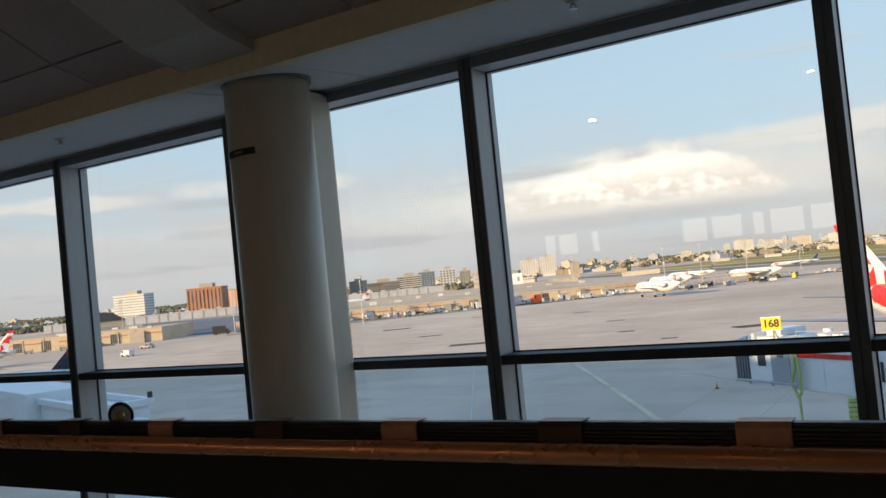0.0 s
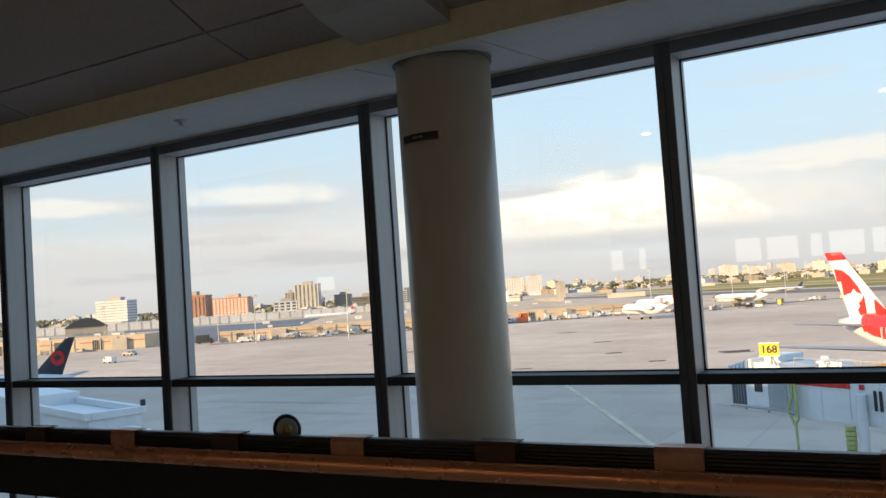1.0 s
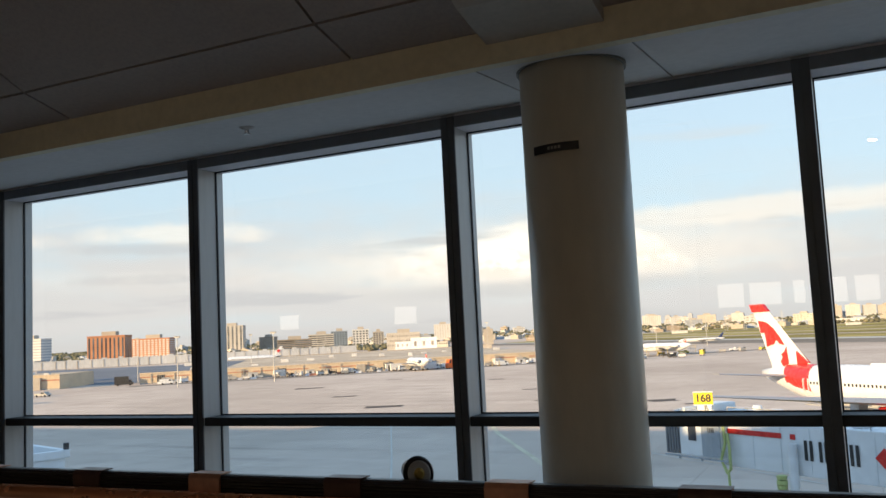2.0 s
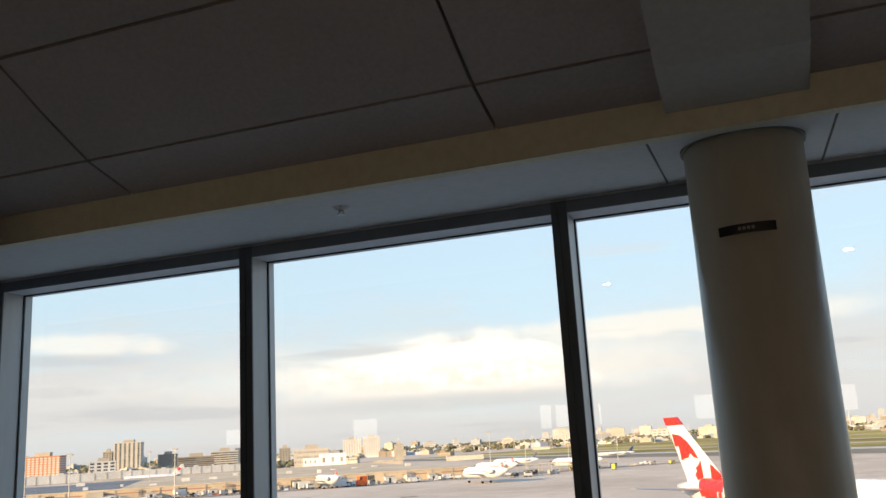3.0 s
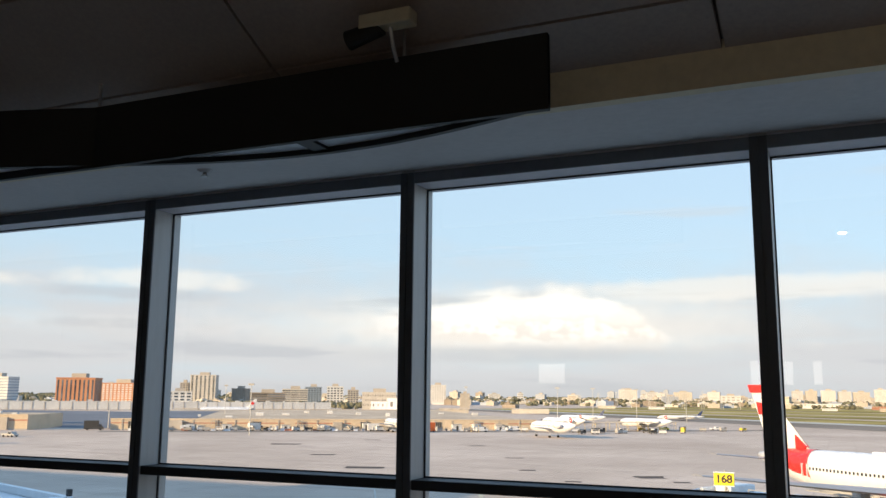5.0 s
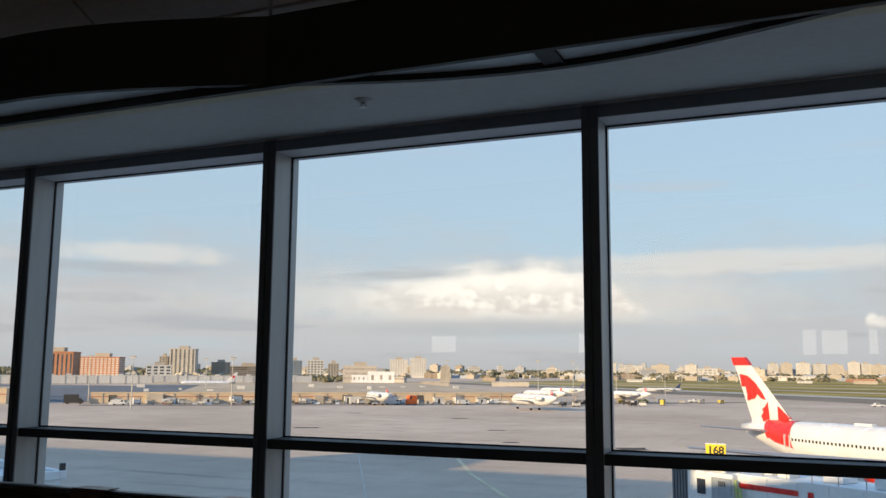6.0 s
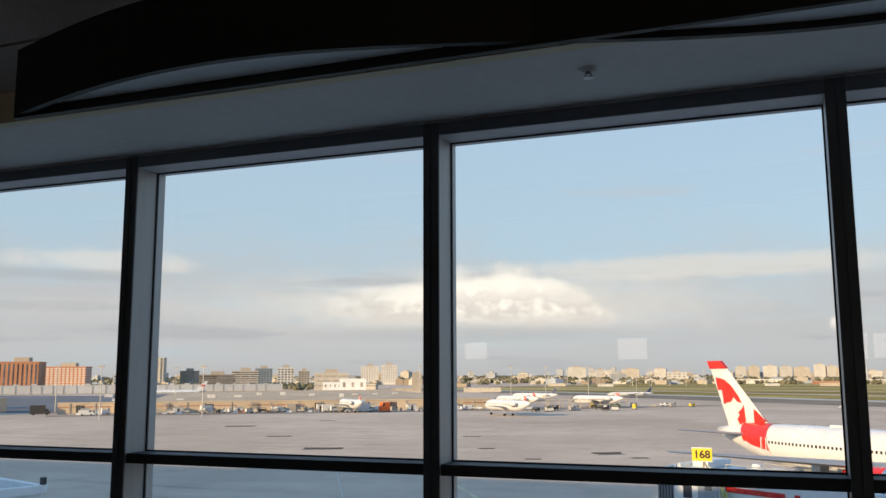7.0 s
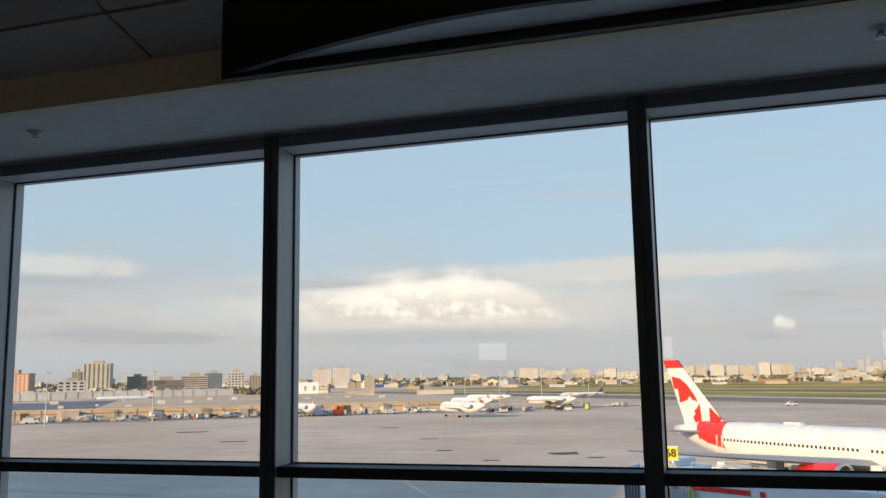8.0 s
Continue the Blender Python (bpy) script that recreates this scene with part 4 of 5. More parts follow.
def far_houses(count, seed):
    rnd = random.Random(seed)
    bm = bmesh.new()
    for _ in range(count):
        x, y = polar(rnd, -62, 20, 1250, 2900)
        w, d, h = rnd.uniform(6, 22), rnd.uniform(8, 14), rnd.choice((3, 4, 4, 5, 5, 6, 8))
        turn = rnd.uniform(-40, 40)
        box(bm, -w / 2, w / 2, -d / 2, d / 2, 0, h, pose(x, y, APRON, 0, 0, turn))
        box(bm, -w * 0.2, w * 0.1, -d / 4, d / 4, h + 0.02, h + 1.6, pose(x, y, APRON, 0, 0, turn))
    for i, f in enumerate(bm.faces):
        f.material_index = (i // 12) % 4
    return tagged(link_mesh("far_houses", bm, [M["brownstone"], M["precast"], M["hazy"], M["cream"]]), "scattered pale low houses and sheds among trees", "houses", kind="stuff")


def polar(rnd, a0, a1, r0, r1):
    a, r = radians(rnd.uniform(a0, a1)), r0 + (r1 - r0) * rnd.random()
    return r * math.sin(a), r * math.cos(a)


far_houses(1100, 31)
mid_rises(80, 41)


def pylon(x, y, h):
    p = empty("power_pylon", site(x, y), "thin grey lattice power pylon on the horizon", "pylon", "power pylons")
    part("legs", tubes(*[((sx * 3, sy * 3, 0), (sx * 0.4, sy * 0.4, h), 0.35, 0.2) for sx in (-1, 1) for sy in (-1, 1)], n=5), M["pole"], p)
    part("arm", boxes(*[(-w, w, -0.2, 0.2, h * q, h * q + 0.4) for q, w in ((0.72, 5), (0.84, 6), (0.95, 4))]), M["pole"], p)


for k in range(11):
    pylon(-620 + 44 * k, 2250 + 20 * (k % 3), 34 + 4 * (k % 4))


def spire(x, y, h):
    s = empty("broadcast_tower", site(x, y), "slender concrete broadcast tower on the skyline", "tower")
    part("shaft", tubes(((0, 0, 0), (0, 0, h * 0.75), 6, 2.4), ((0, 0, h * 0.75), (0, 0, h), 1.6, 0.6), n=10), M["hazy"], s)
    part("pod", tubes(((0, 0, h * 0.60), (0, 0, h * 0.66), 6, 7), n=14), M["hazy"], s)


spire(357, 4285, 98)


def far_trees(name, count, seed, area, size, label):
    """Many small uneven clumps in bands towards the horizon."""
    rnd = random.Random(seed)
    verts, faces = [], []
    base = bmesh.new()
    bmesh.ops.create_icosphere(base, subdivisions=1, radius=1.0)
    bv = [v.co.copy() for v in base.verts]
    bf = [[v.index for v in f.verts] for f in base.faces]
    base.free()
    for _ in range(count):
        x, y = area(rnd)
        ground = APRON
        for _ in range(rnd.randint(2, 4)):
            r = rnd.uniform(*size)
            ox, oy, oz = x + rnd.uniform(-1.4, 1.4) * r, y + rnd.uniform(-1, 1) * r, rnd.uniform(0.5, 1.1) * r
            o = len(verts)
            for v in bv:
                q = rnd.uniform(0.7, 1.25)
                verts.append((ox + v.x * r * q, oy + v.y * r * q, ground + max(0, oz + v.z * r * q * 0.9)))
            faces += [[i + o for i in f] for f in bf]
    me = bpy.data.meshes.new(name)
    me.from_pydata(verts, [], faces)
    me.materials.append(M["foliage"])
    return tagged(new(name, me), label, "trees", kind="stuff")


far_trees("far_woods", 2200, 11, lambda r: polar(r, -66, 22, 1550, 2500), (2.8, 5.4), "dark green tree belt along the horizon")
far_trees("far_woods", 1100, 12, lambda r: polar(r, -68, 22, 2500, 4200), (4, 7), "hazy tree belt along the horizon")
far_trees("far_woods", 330, 14, lambda r: polar(r, -66, 22, 1250, 1560), (1.8, 3.6), "low dark hedgerow trees beyond the airfield grass")
far_trees("town_trees", 800, 13, lambda r: polar(r, -68, -27, 860, 1250), (1.4, 3.0), "scattered dark trees between the far buildings")


def light_mast(x, y, h):
    p = empty("light_mast", site(x, y), "tall galvanised apron light mast with a lamp frame", "light mast", "apron masts")
    part("pole", tubes(((0, 0, 0), (0, 0, h), 0.22, 0.12), n=10), M["pole"], p)
    hd = part("lamp_frame", boxes((-1.3, 1.3, -0.12, 0.12, h - 0.4, h - 0.1)), M["grey_kit"], p)
    for k in range(4):
        part("floodlight", boxes((-1.25 + k * 0.7, -0.85 + k * 0.7, -0.4, 0.1, h - 0.1, h + 0.3), bevel=0.04), M["grey_kit"], hd)


for x, y, h in ((-205, 275, 18.8), (-232, 252, 18.7), (-141, 460, 21), (-133, 504, 21.4), (-109, 510, 21), (-234, 555, 23), (-330, 420, 21), (-300, 300, 20), (-95, 600, 21), (-380, 300, 20), (-420, 330, 20)):
    light_mast(x, y, h)

# ---- aircraft ----


def ring_pts(s, ry, rz, zc, n=28):
    return [(s, ry * math.cos(6.283185 * i / n), zc + rz * math.sin(6.283185 * i / n)) for i in range(n)]


def wing_panel(root, tip, thick_r, thick_t):
    """A tapered aerofoil from root to tip; each is leading-edge point and chord (x aft is negative)."""
    rings = []
    for (x, y, z, c), th in ((root, thick_r), (tip, thick_t)):
        rings.append([(x, y, z), (x - 0.15 * c, y, z + th * 0.6), (x - 0.4 * c, y, z + th * 0.65), (x - c, y, z + 0.03),
                      (x - c, y, z - 0.03), (x - 0.4 * c, y, z - th * 0.35), (x - 0.12 * c, y, z - th * 0.35)])
    return loft(bmesh.new(), rings)


def leaf_outline(s):
    half = [(0, 1.0), (0.16, 0.66), (0.34, 0.74), (0.27, 0.30), (0.52, 0.52), (0.58, 0.40), (0.86, 0.44), (0.74, 0.18), (0.86, 0.08),
            (0.50, -0.26), (0.54, -0.42), (0.10, -0.34), (0.07, -0.80)]
    return [(x * s, y * s) for x, y in half] + [(-x * s, y * s) for x, y in half[::-1][:-1]]


def airliner(name, label, m, ln, r, fin_h, livery, high_tail=False, engines="wing", lift=0.0):
    """Nose towards +x, tail tip at x = 0; ground at z = 0."""
    a = empty(name, m, label, "aircraft", "parked aircraft")
    belly = 0.47 * r * 2 + lift
    zc = belly + r * 1.02
    rings = [ring_pts(0.0, 0.12 * r, 0.16 * r, zc + 0.52 * r), ring_pts(0.05 * ln, 0.36 * r, 0.42 * r, zc + 0.42 * r), ring_pts(0.12 * ln, 0.66 * r, 0.74 * r, zc + 0.24 * r),
             ring_pts(0.20 * ln, 0.90 * r, 0.95 * r, zc + 0.06 * r), ring_pts(0.28 * ln, r, 1.04 * r, zc), ring_pts(0.86 * ln, r, 1.04 * r, zc),
             ring_pts(0.92 * ln, 0.90 * r, 0.92 * r, zc - 0.05 * r), ring_pts(0.96 * ln, 0.68 * r, 0.68 * r, zc - 0.14 * r),
             ring_pts(0.985 * ln, 0.40 * r, 0.40 * r, zc - 0.22 * r), ring_pts(ln, 0.06 * r, 0.06 * r, zc - 0.28 * r)]
    fus = part("fuselage", loft(bmesh.new(), rings), M["white_paint"], a, "white painted fuselage", True)
    # windows, doors and cockpit glazing
    wb = bmesh.new()
    pitch = 0.56
    x = 0.20 * ln
    k = 0
    while x < 0.88 * ln:
        if not (0.545 < x / ln < 0.565 or 0.615 < x / ln < 0.66 or 0.78 < x / ln < 0.80):
            for s in (-1, 1):
                ry = r if x > 0.28 * ln else r * (0.90 + 0.10 * (x / ln - 0.20) / 0.08)
                y0 = s * ry * 0.985
                box(wb, x, x + 0.22, min(y0, y0 + s * 0.05), max(y0, y0 + s * 0.05), zc + 0.16 * r, zc + 0.16 * r + 0.31)
        x += pitch
    part("window_row", wb, M["dark_window"], fus)
    for s in (-1, 1):
        for k in range(3):
            q = part("cockpit_window", boxes((0.955 * ln + 0.5 * k, 0.955 * ln + 0.5 * k + 0.42, min(s * 0.30 * r, s * (0.72 - 0.14 * k) * r), max(s * 0.30 * r, s * (0.72 - 0.14 * k) * r), zc + 0.30 * r - 0.10 * k, zc + 0.46 * r - 0.12 * k)), M["dark_window"], fus)
    # fin
    fz = zc + 0.80 * r
    c0, c1 = (fin_h * 0.86, fin_h * 0.30) if fin_h > 8 else (fin_h * 0.82, fin_h * 0.25)
    xr, xt = 0.155 * ln + 0.2, 0.155 * ln + 0.2 - fin_h * 0.95
    th = 0.03 * fin_h
    fin = bmesh.new()
    rr = []
    for x, z, c, t2 in ((xr + 1.5, fz - 0.4 * r, c0 + 1.2, th * 1.2), (xr, fz + 0.2 * r, c0, th), (xt, fz + fin_h, c1, th * 0.5)):
        rr.append([(x, 0, z), (x - 0.3 * c, t2, z), (x - c, 0.02, z), (x - c, -0.02, z), (x - 0.3 * c, -t2, z)])
    loft(fin, rr)
    fo = part("fin", fin, M[livery["fin"]], a)

    def on_fin(u, v):
        """u from trailing (0) to leading edge (1), v up the fin."""
        lead = xr + (xt - xr) * v
        c = c0 + (c1 - c0) * v
        return lead - c + u * c, fz + 0.2 * r + v * (fin_h - 0.2 * r)

    def decal(pts, mtl, off, label=""):
        bm = bmesh.new()
        plate(bm, [on_fin(u, v) for u, v in pts], th + off)
        part("fin_marking", bm, M[mtl], fo, label)
    if livery.get("pattern") == "leaf":
        decal([(0.0, 0.87), (1.0, 0.87), (1.0, 1.0), (0.0, 1.0)], "red_paint", 0.02, "red fin tip")
        decal([(0.17, 0.72), (0.51, 0.69), (0.69, 0.58), (0.72, 0.42), (0.70, 0.30), (0.57, 0.33), (0.53, 0.40), (0.36, 0.32), (0.23, 0.31), (0.10, 0.28),
               (0.16, 0.38), (0.23, 0.52), (0.07, 0.51)], "red_paint", 0.02, "red field cut by a white leaf shape")
        decal([(0.73, 0.28), (0.50, 0.0), (0.32, -0.04), (0.32, 0.04), (0.44, 0.11), (0.43, 0.15), (0.57, 0.20)], "red_paint", 0.02, "red edge beside the white leaf shape")
        decal([(0.93, 0.21), (1.0, 0.03), (0.82, -0.04), (0.68, -0.04)], "red_paint", 0.02)
    elif livery.get("pattern") == "roundel":
        cx, cz = on_fin(0.48, 0.42)
        bm = bmesh.new()
        disc = fin_h * livery.get("disc", 0.20)
        plate(bm, [(cx + disc * math.cos(k * 0.2618), cz + disc * math.sin(k * 0.2618)) for k in range(24)], th + 0.02)
        part("fin_marking", bm, M["red_paint"], fo, "red disc")
        bm = bmesh.new()
        plate(bm, [(cx + u, cz + v) for u, v in leaf_outline(disc * 0.62)], th + 0.03)
        part("fin_marking", bm, M[livery["fin"]], fo, "leaf shape in the fin colour")
    elif livery.get("pattern") == "small":
        cx, cz = on_fin(0.5, 0.45)
        bm = bmesh.new()
        plate(bm, [(cx + u, cz + v) for u, v in leaf_outline(fin_h * 0.26)], th + 0.03)
        part("fin_marking", bm, M["red_paint"], fo, "red leaf shape")
    if livery.get("band"):
        rings = []
        for s in (0.108, 0.135, 0.165, 0.198):
            k = (s - 0.12) / 0.08 if s > 0.12 else (s - 0.12) / 0.07
            ry = (0.66 + 0.24 * k if s > 0.12 else 0.66 + 0.30 * k) * r
            rz = (0.74 + 0.21 * k if s > 0.12 else 0.74 + 0.32 * k) * r
            z0 = zc + (0.24 - 0.18 * k) * r
            rings.append([(s * ln - 0.9 * math.sin(6.283185 * i / 28), (ry + 0.04) * math.cos(6.283185 * i / 28), z0 + (rz + 0.04) * math.sin(6.283185 * i / 28)) for i in range(28)])
        part("tail_band", loft(bmesh.new(), rings, False), M["red_paint"], fus, "red band round the tail", True)
        part("antenna_fairing", boxes((0.335 * ln, 0.335 * ln + 2.4, -0.35, 0.35, zc + 1.02 * r, zc + 1.12 * r), bevel=0.06), M["white_paint"], fus, "white antenna fairing")
        part("rear_door", boxes((0.178 * ln, 0.178 * ln + 0.08, -0.92 * r, 0.92 * r, zc - 0.15 * r, zc + 0.42 * r), (0.178 * ln + 0.9, 0.178 * ln + 0.98, -0.95 * r, 0.95 * r, zc - 0.15 * r, zc + 0.42 * r)), M["white_paint"], fus, "white door outline")
    # tailplane
    tz = fz + fin_h * 0.97 if high_tail else zc + 0.42 * r
    tx = xt + 0.2 if high_tail else 0.125 * ln
    span = fin_h * (0.75 if high_tail else 1.02)
    for s in (-1, 1):
        part("tailplane", wing_panel((tx, s * 0.3 * r, tz, fin_h * 0.55), (tx - span * 0.55, s * span, tz + (0 if high_tail else 0.6), fin_h * 0.22), 0.35, 0.12), M["grey_paint"], a)
    # wings
    half = ln * 0.405
    wx, wz = 0.60 * ln, zc - 0.36 * r
    for s in (-1, 1):
        w = part("wing", wing_panel((wx, s * 0.7 * r, wz, ln * 0.165), (wx - half * 0.66, s * half, wz + half * 0.075, ln * 0.036), 0.9 * r / 2.5, 0.16), M["grey_paint"], a)
        bm = bmesh.new()
        tx2, ty2, tz2 = wx - half * 0.66, s * half, wz + half * 0.075
        loft(bm, [[(tx2, ty2, tz2), (tx2 - ln * 0.036, ty2 + 0.03 * s, tz2), (tx2 - ln * 0.036, ty2 - 0.03 * s, tz2)],
                  [(tx2 - 3.4, ty2 + s * 0.7, tz2 + fin_h * 0.42), (tx2 - 4.3, ty2 + s * 0.72, tz2 + fin_h * 0.42), (tx2 - 4.3, ty2 + s * 0.68, tz2 + fin_h * 0.42)]])
        if livery.get("winglet") and s > 0:
            part("winglet", bm, M["red_paint"], w, "red winglet")
        else:
            bm.free()
        # engine
        if engines == "wing":
            ey, er, el = s * half * 0.335, 0.53 * r, 0.098 * ln
            ex, ez = wx - 0.06 * ln + 2.4, wz - 0.26 * r
            rg = [ring_pts(ex - el, er * 0.55, er * 0.55, ez), ring_pts(ex - el * 0.5, er * 0.95, er * 0.95, ez), ring_pts(ex - 0.12 * el, er, er, ez), ring_pts(ex - 0.06 * el, er * 1.0, er * 1.0, ez)]
        else:
            ey, er, el = s * 1.55 * r, 0.45 * r, 0.13 * ln
            ex, ez = 0.30 * ln, zc + 0.35 * r
            rg = [ring_pts(ex - el, er * 0.6, er * 0.6, ez), ring_pts(ex - el * 0.5, er, er, ez), ring_pts(ex - 0.06 * el, er, er, ez)]
        shift = Matrix.Translation((0, ey, 0))
        bm = loft(bmesh.new(), rg)
        bm.transform(shift)
        e = part("engine", bm, M[livery["engine"]], a, smooth=True)
        lip = loft(bmesh.new(), [ring_pts(ex - 0.06 * el, er * 1.0, er * 1.0, ez), ring_pts(ex, er * 0.94, er * 0.94, ez), ring_pts(ex, er * 0.80, er * 0.80, ez), ring_pts(ex - 0.2 * el, er * 0.78, er * 0.78, ez)], False)
        lip.transform(shift)
        part("intake_lip", lip, M["metal"], e, "bare metal intake lip", True)
        fan = tube(bmesh.new(), (ex - 0.055 * el, ey, ez), (ex - 0.05 * el, ey, ez), er * 0.79, n=24)
        part("fan", fan, M["dark_open"], e)
        part("spinner", tube(bmesh.new(), (ex - 0.05 * el, ey, ez), (ex + 0.03 * el, ey, ez), er * 0.24, er * 0.02, n=16), M["metal"], e)
        part("pylon", boxes((ex - el * 0.9, ex - el * 0.3, ey - 0.14, ey + 0.14, ez + er * 0.6, wz + 0.15) if engines == "wing" else (ex - el * 0.8, ex - el * 0.25, min(s * 0.8 * r, ey), max(s * 0.8 * r, ey), ez - 0.12, ez + 0.12)), M["grey_paint"], e)
    # gear
    for gx, gy in ((0.475 * ln, 0.95 * r), (0.475 * ln, -0.95 * r), (0.885 * ln, 0)):
        wr = 0.20 * r
        g = part("landing_gear", tubes(((gx, gy, zc - 0.8 * r), (gx, gy, wr), 0.07 * r, 0.06 * r), n=10), M["metal"], a)
        for q in (-1, 1):
            part("wheel", tubes(((gx, gy + q * 0.10 * r - 0.07 * r, wr), (gx, gy + q * 0.10 * r + 0.07 * r, wr), wr, wr), n=16), M["tyre"], g)
    return a


BIG = airliner("wide_body_airliner", "white wide-body airliner with red leaf-patterned tail and red engines",
               site(-12.25, 122.0, math.degrees(math.atan2(-0.714, 0.70))), 54.9, 2.55, 8.15,
               {"fin": "white_paint", "pattern": "leaf", "band": True, "winglet": True, "engine": "red_paint"}, lift=0.62)
airliner("narrow_airliner", "white airliner with charcoal tail and red disc", site(-107.3, 80, 206), 36.2, 1.75, 5.2,
         {"fin": "dark_paint", "pattern": "roundel", "engine": "dark_paint"}, lift=1.2)
airliner("narrow_airliner", "white airliner with red and white leaf tail", site(-259, 164, 214), 44.5, 2.0, 6.0,
         {"fin": "white_paint", "pattern": "leaf", "band": True, "engine": "red_paint"})
airliner("narrow_airliner", "white airliner with red and white leaf tail", site(-236, 132, 225), 44.5, 2.0, 6.0,
         {"fin": "white_paint", "pattern": "leaf", "band": True, "engine": "red_paint"})
jet = {"fin": "white_paint", "pattern": "roundel", "disc": 0.34, "engine": "white_paint"}
for x, y, rot in ((-92, 320, 141), (-113, 412, 150), (-76, 432, 158)):
    airliner("regional_jet", "small white regional jet with red leaf shape on its tail", site(x, y, rot), 30.0, 2.0, 2.3, jet, True, "tail")
airliner("regional_jet", "white regional jet with dark blue tail", site(-100, 720, 196), 36, 1.4, 4.2,
         {"fin": "blue_paint", "engine": "white_paint"}, True, "tail")
airliner("regional_jet", "small white regional jet parked nose-out at the pier", site(-168, 333, 139), 24, 1.9, 2.3, jet, True, "tail")
airliner("narrow_airliner", "white airliner behind the far pier", pose(-334, 454, APRON, 0, 0, 216), 34, 1.9, 5.6,
         {"fin": "white_paint", "pattern": "small", "engine": "white_paint"})
airliner("regional_jet", "white regional jet beyond the covered walkway", pose(-117, 464, APRON, 0, 0, 172), 27, 1.4, 3.2,
         {"fin": "blue_paint", "engine": "white_paint"}, True, "tail")

# ---- boarding bridges ----


def boarding_bridge():
    m, ln = pose(-10.65, 58.6, APRON + 0.4, 0, 0, -34.74), 33.34
    b = empty("boarding_bridge", m, "white boarding bridge with red stripe and round wheel column", "boarding bridge")
    z0, z1 = 4.75, 8.05
    part("tunnel", boxes((2.6, 16, 0, 3.2, z0, z1 - 0.5), bevel=0.06), M["bridge_white"], b)
    part("outer_tunnel", boxes((15.8, ln, -0.25, 3.45, z0 - 0.1, z1 - 0.25), bevel=0.06), M["bridge_white"], b)
    rib = bmesh.new()
    for k in range(7):
        box(rib, 2.9 + k * 1.98, 2.95 + k * 1.98, -0.035, -0.002, z0 + 0.15, z1 - 0.62)
    part("panel_ribs", rib, M["bridge_white"], b)
    part("stripe", boxes((3.0, 7.0, -0.05, -0.037, z1 - 1.32, z1 - 1.02), (7.6, 7.95, -0.05, -0.037, z1 - 1.32, z1 - 1.02), (17.6, 24, -0.29, -0.26, z1 - 1.6, z1 - 1.3)), M["red_paint"], b, "red painted stripe")
    # plain lettering bars and a plain six-sided emblem in red and white
    part("lettering", boxes(*[(8.5 + k * 0.95, 8.5 + k * 0.95 + q, -0.052, -0.038, z0 + 0.9, z0 + 2.0) for k in range(4) for q in (0.2,)],
                            *[(8.85 + k * 0.95, 8.85 + k * 0.95 + 0.2, -0.052, -0.038, z0 + 0.9, z0 + 2.0) for k in range(4)]), M["black"], b, "dark lettering bars")
    bm = bmesh.new()
    plate(bm, [(12.8, z0 + 1.45), (13.35, z0 + 0.9), (13.9, z0 + 1.45), (13.35, z0 + 2.0)], 0.008, Matrix.Translation((0, -0.045, 0)))
    part("emblem", bm, M["red_paint"], b, "plain red emblem")
    # cab with bellows and canopy
    cab = part("cab", boxes((-0.6, 2.9, -0.5, 3.6, z0 + 0.42, z1 - 0.55), bevel=0.10), M["bridge_white"], b)
    part("bellows", boxes(*[(-1.9 + 0.22 * k, -1.75 + 0.22 * k, -0.45 + 0.02 * k, 3.5, z0 + 0.46, z1 - 0.63) for k in range(6)]), M["alu_mid"], cab, "grey folding bellows")
    part("cab_window", boxes((0.2, 0.85, -0.54, -0.505, z0 + 1.4, z0 + 2.3)), M["dark_window"], cab)
    part("cab_panel", boxes((1.35, 2.85, -0.56, -0.505, z0 + 0.5, z0 + 2.5)), M["bridge_grey"], cab)
    part("roof_unit", boxes((-0.9, 2.2, -0.3, 3.3, z1 - 0.54, z1 - 0.1), (0.2, 1.6, 0.4, 2.4, z1 - 0.1, z1 + 0.35), bevel=0.08), M["bridge_white"], cab)
    part("roof_plant", boxes((5.2, 6.0, 0.6, 1.6, z1 - 0.49, z1 + 0.15), (8.0, 9.2, 0.8, 2.2, z1 - 0.49, z1 - 0.15), (11.2, 11.9, 0.5, 1.4, z1 - 0.49, z1 + 0.1), (13.0, 14.4, 1.0, 2.2, z1 - 0.49, z1 - 0.2), bevel=0.05), M["bridge_white"], b)
    part("roof_rail", tubes(*[((3 + k * 1.6, 0.1, z1 - 0.5), (3 + k * 1.6, 0.1, z1 + 0.25), 0.03, 0.03) for k in range(9)], ((3, 0.1, z1 + 0.25), (15.8, 0.1, z1 + 0.25), 0.03, 0.03), n=6), M["grey_kit"], b)
    part("canopy_fold", boxes(*[(-2.0 + 0.36 * k, -1.72 + 0.36 * k, -0.55, 3.6, z1 - 0.62, z1 - 0.36 + 0.10 * k) for k in range(6)], bevel=0.05), M["bridge_white"], cab, "white folded canopy hood")
    part("vent", tubes(((4.2, 1.4, z1 - 0.49), (4.2, 1.4, z1 - 0.1), 0.42, 0.42), ((4.2, 1.4, z1 - 0.09), (4.2, 1.4, z1 + 0.05), 0.6, 0.6), ((4.2, 1.4, z1 + 0.06), (4.2, 1.4, z1 + 0.3), 0.3, 0.26), n=20), M["bridge_white"], b, "white round roof vent")
    part("ledge", boxes((-1.9, 3.4, -0.62, -0.45, z0 + 0.32, z0 + 0.40), *[(-0.7 + 1.9 * k, -0.58 + 1.9 * k, -0.6, -0.48, z0 + 0.2, z0 + 0.319) for k in range(3)]), M["bridge_grey"], b, "grey underside ledge with rollers")
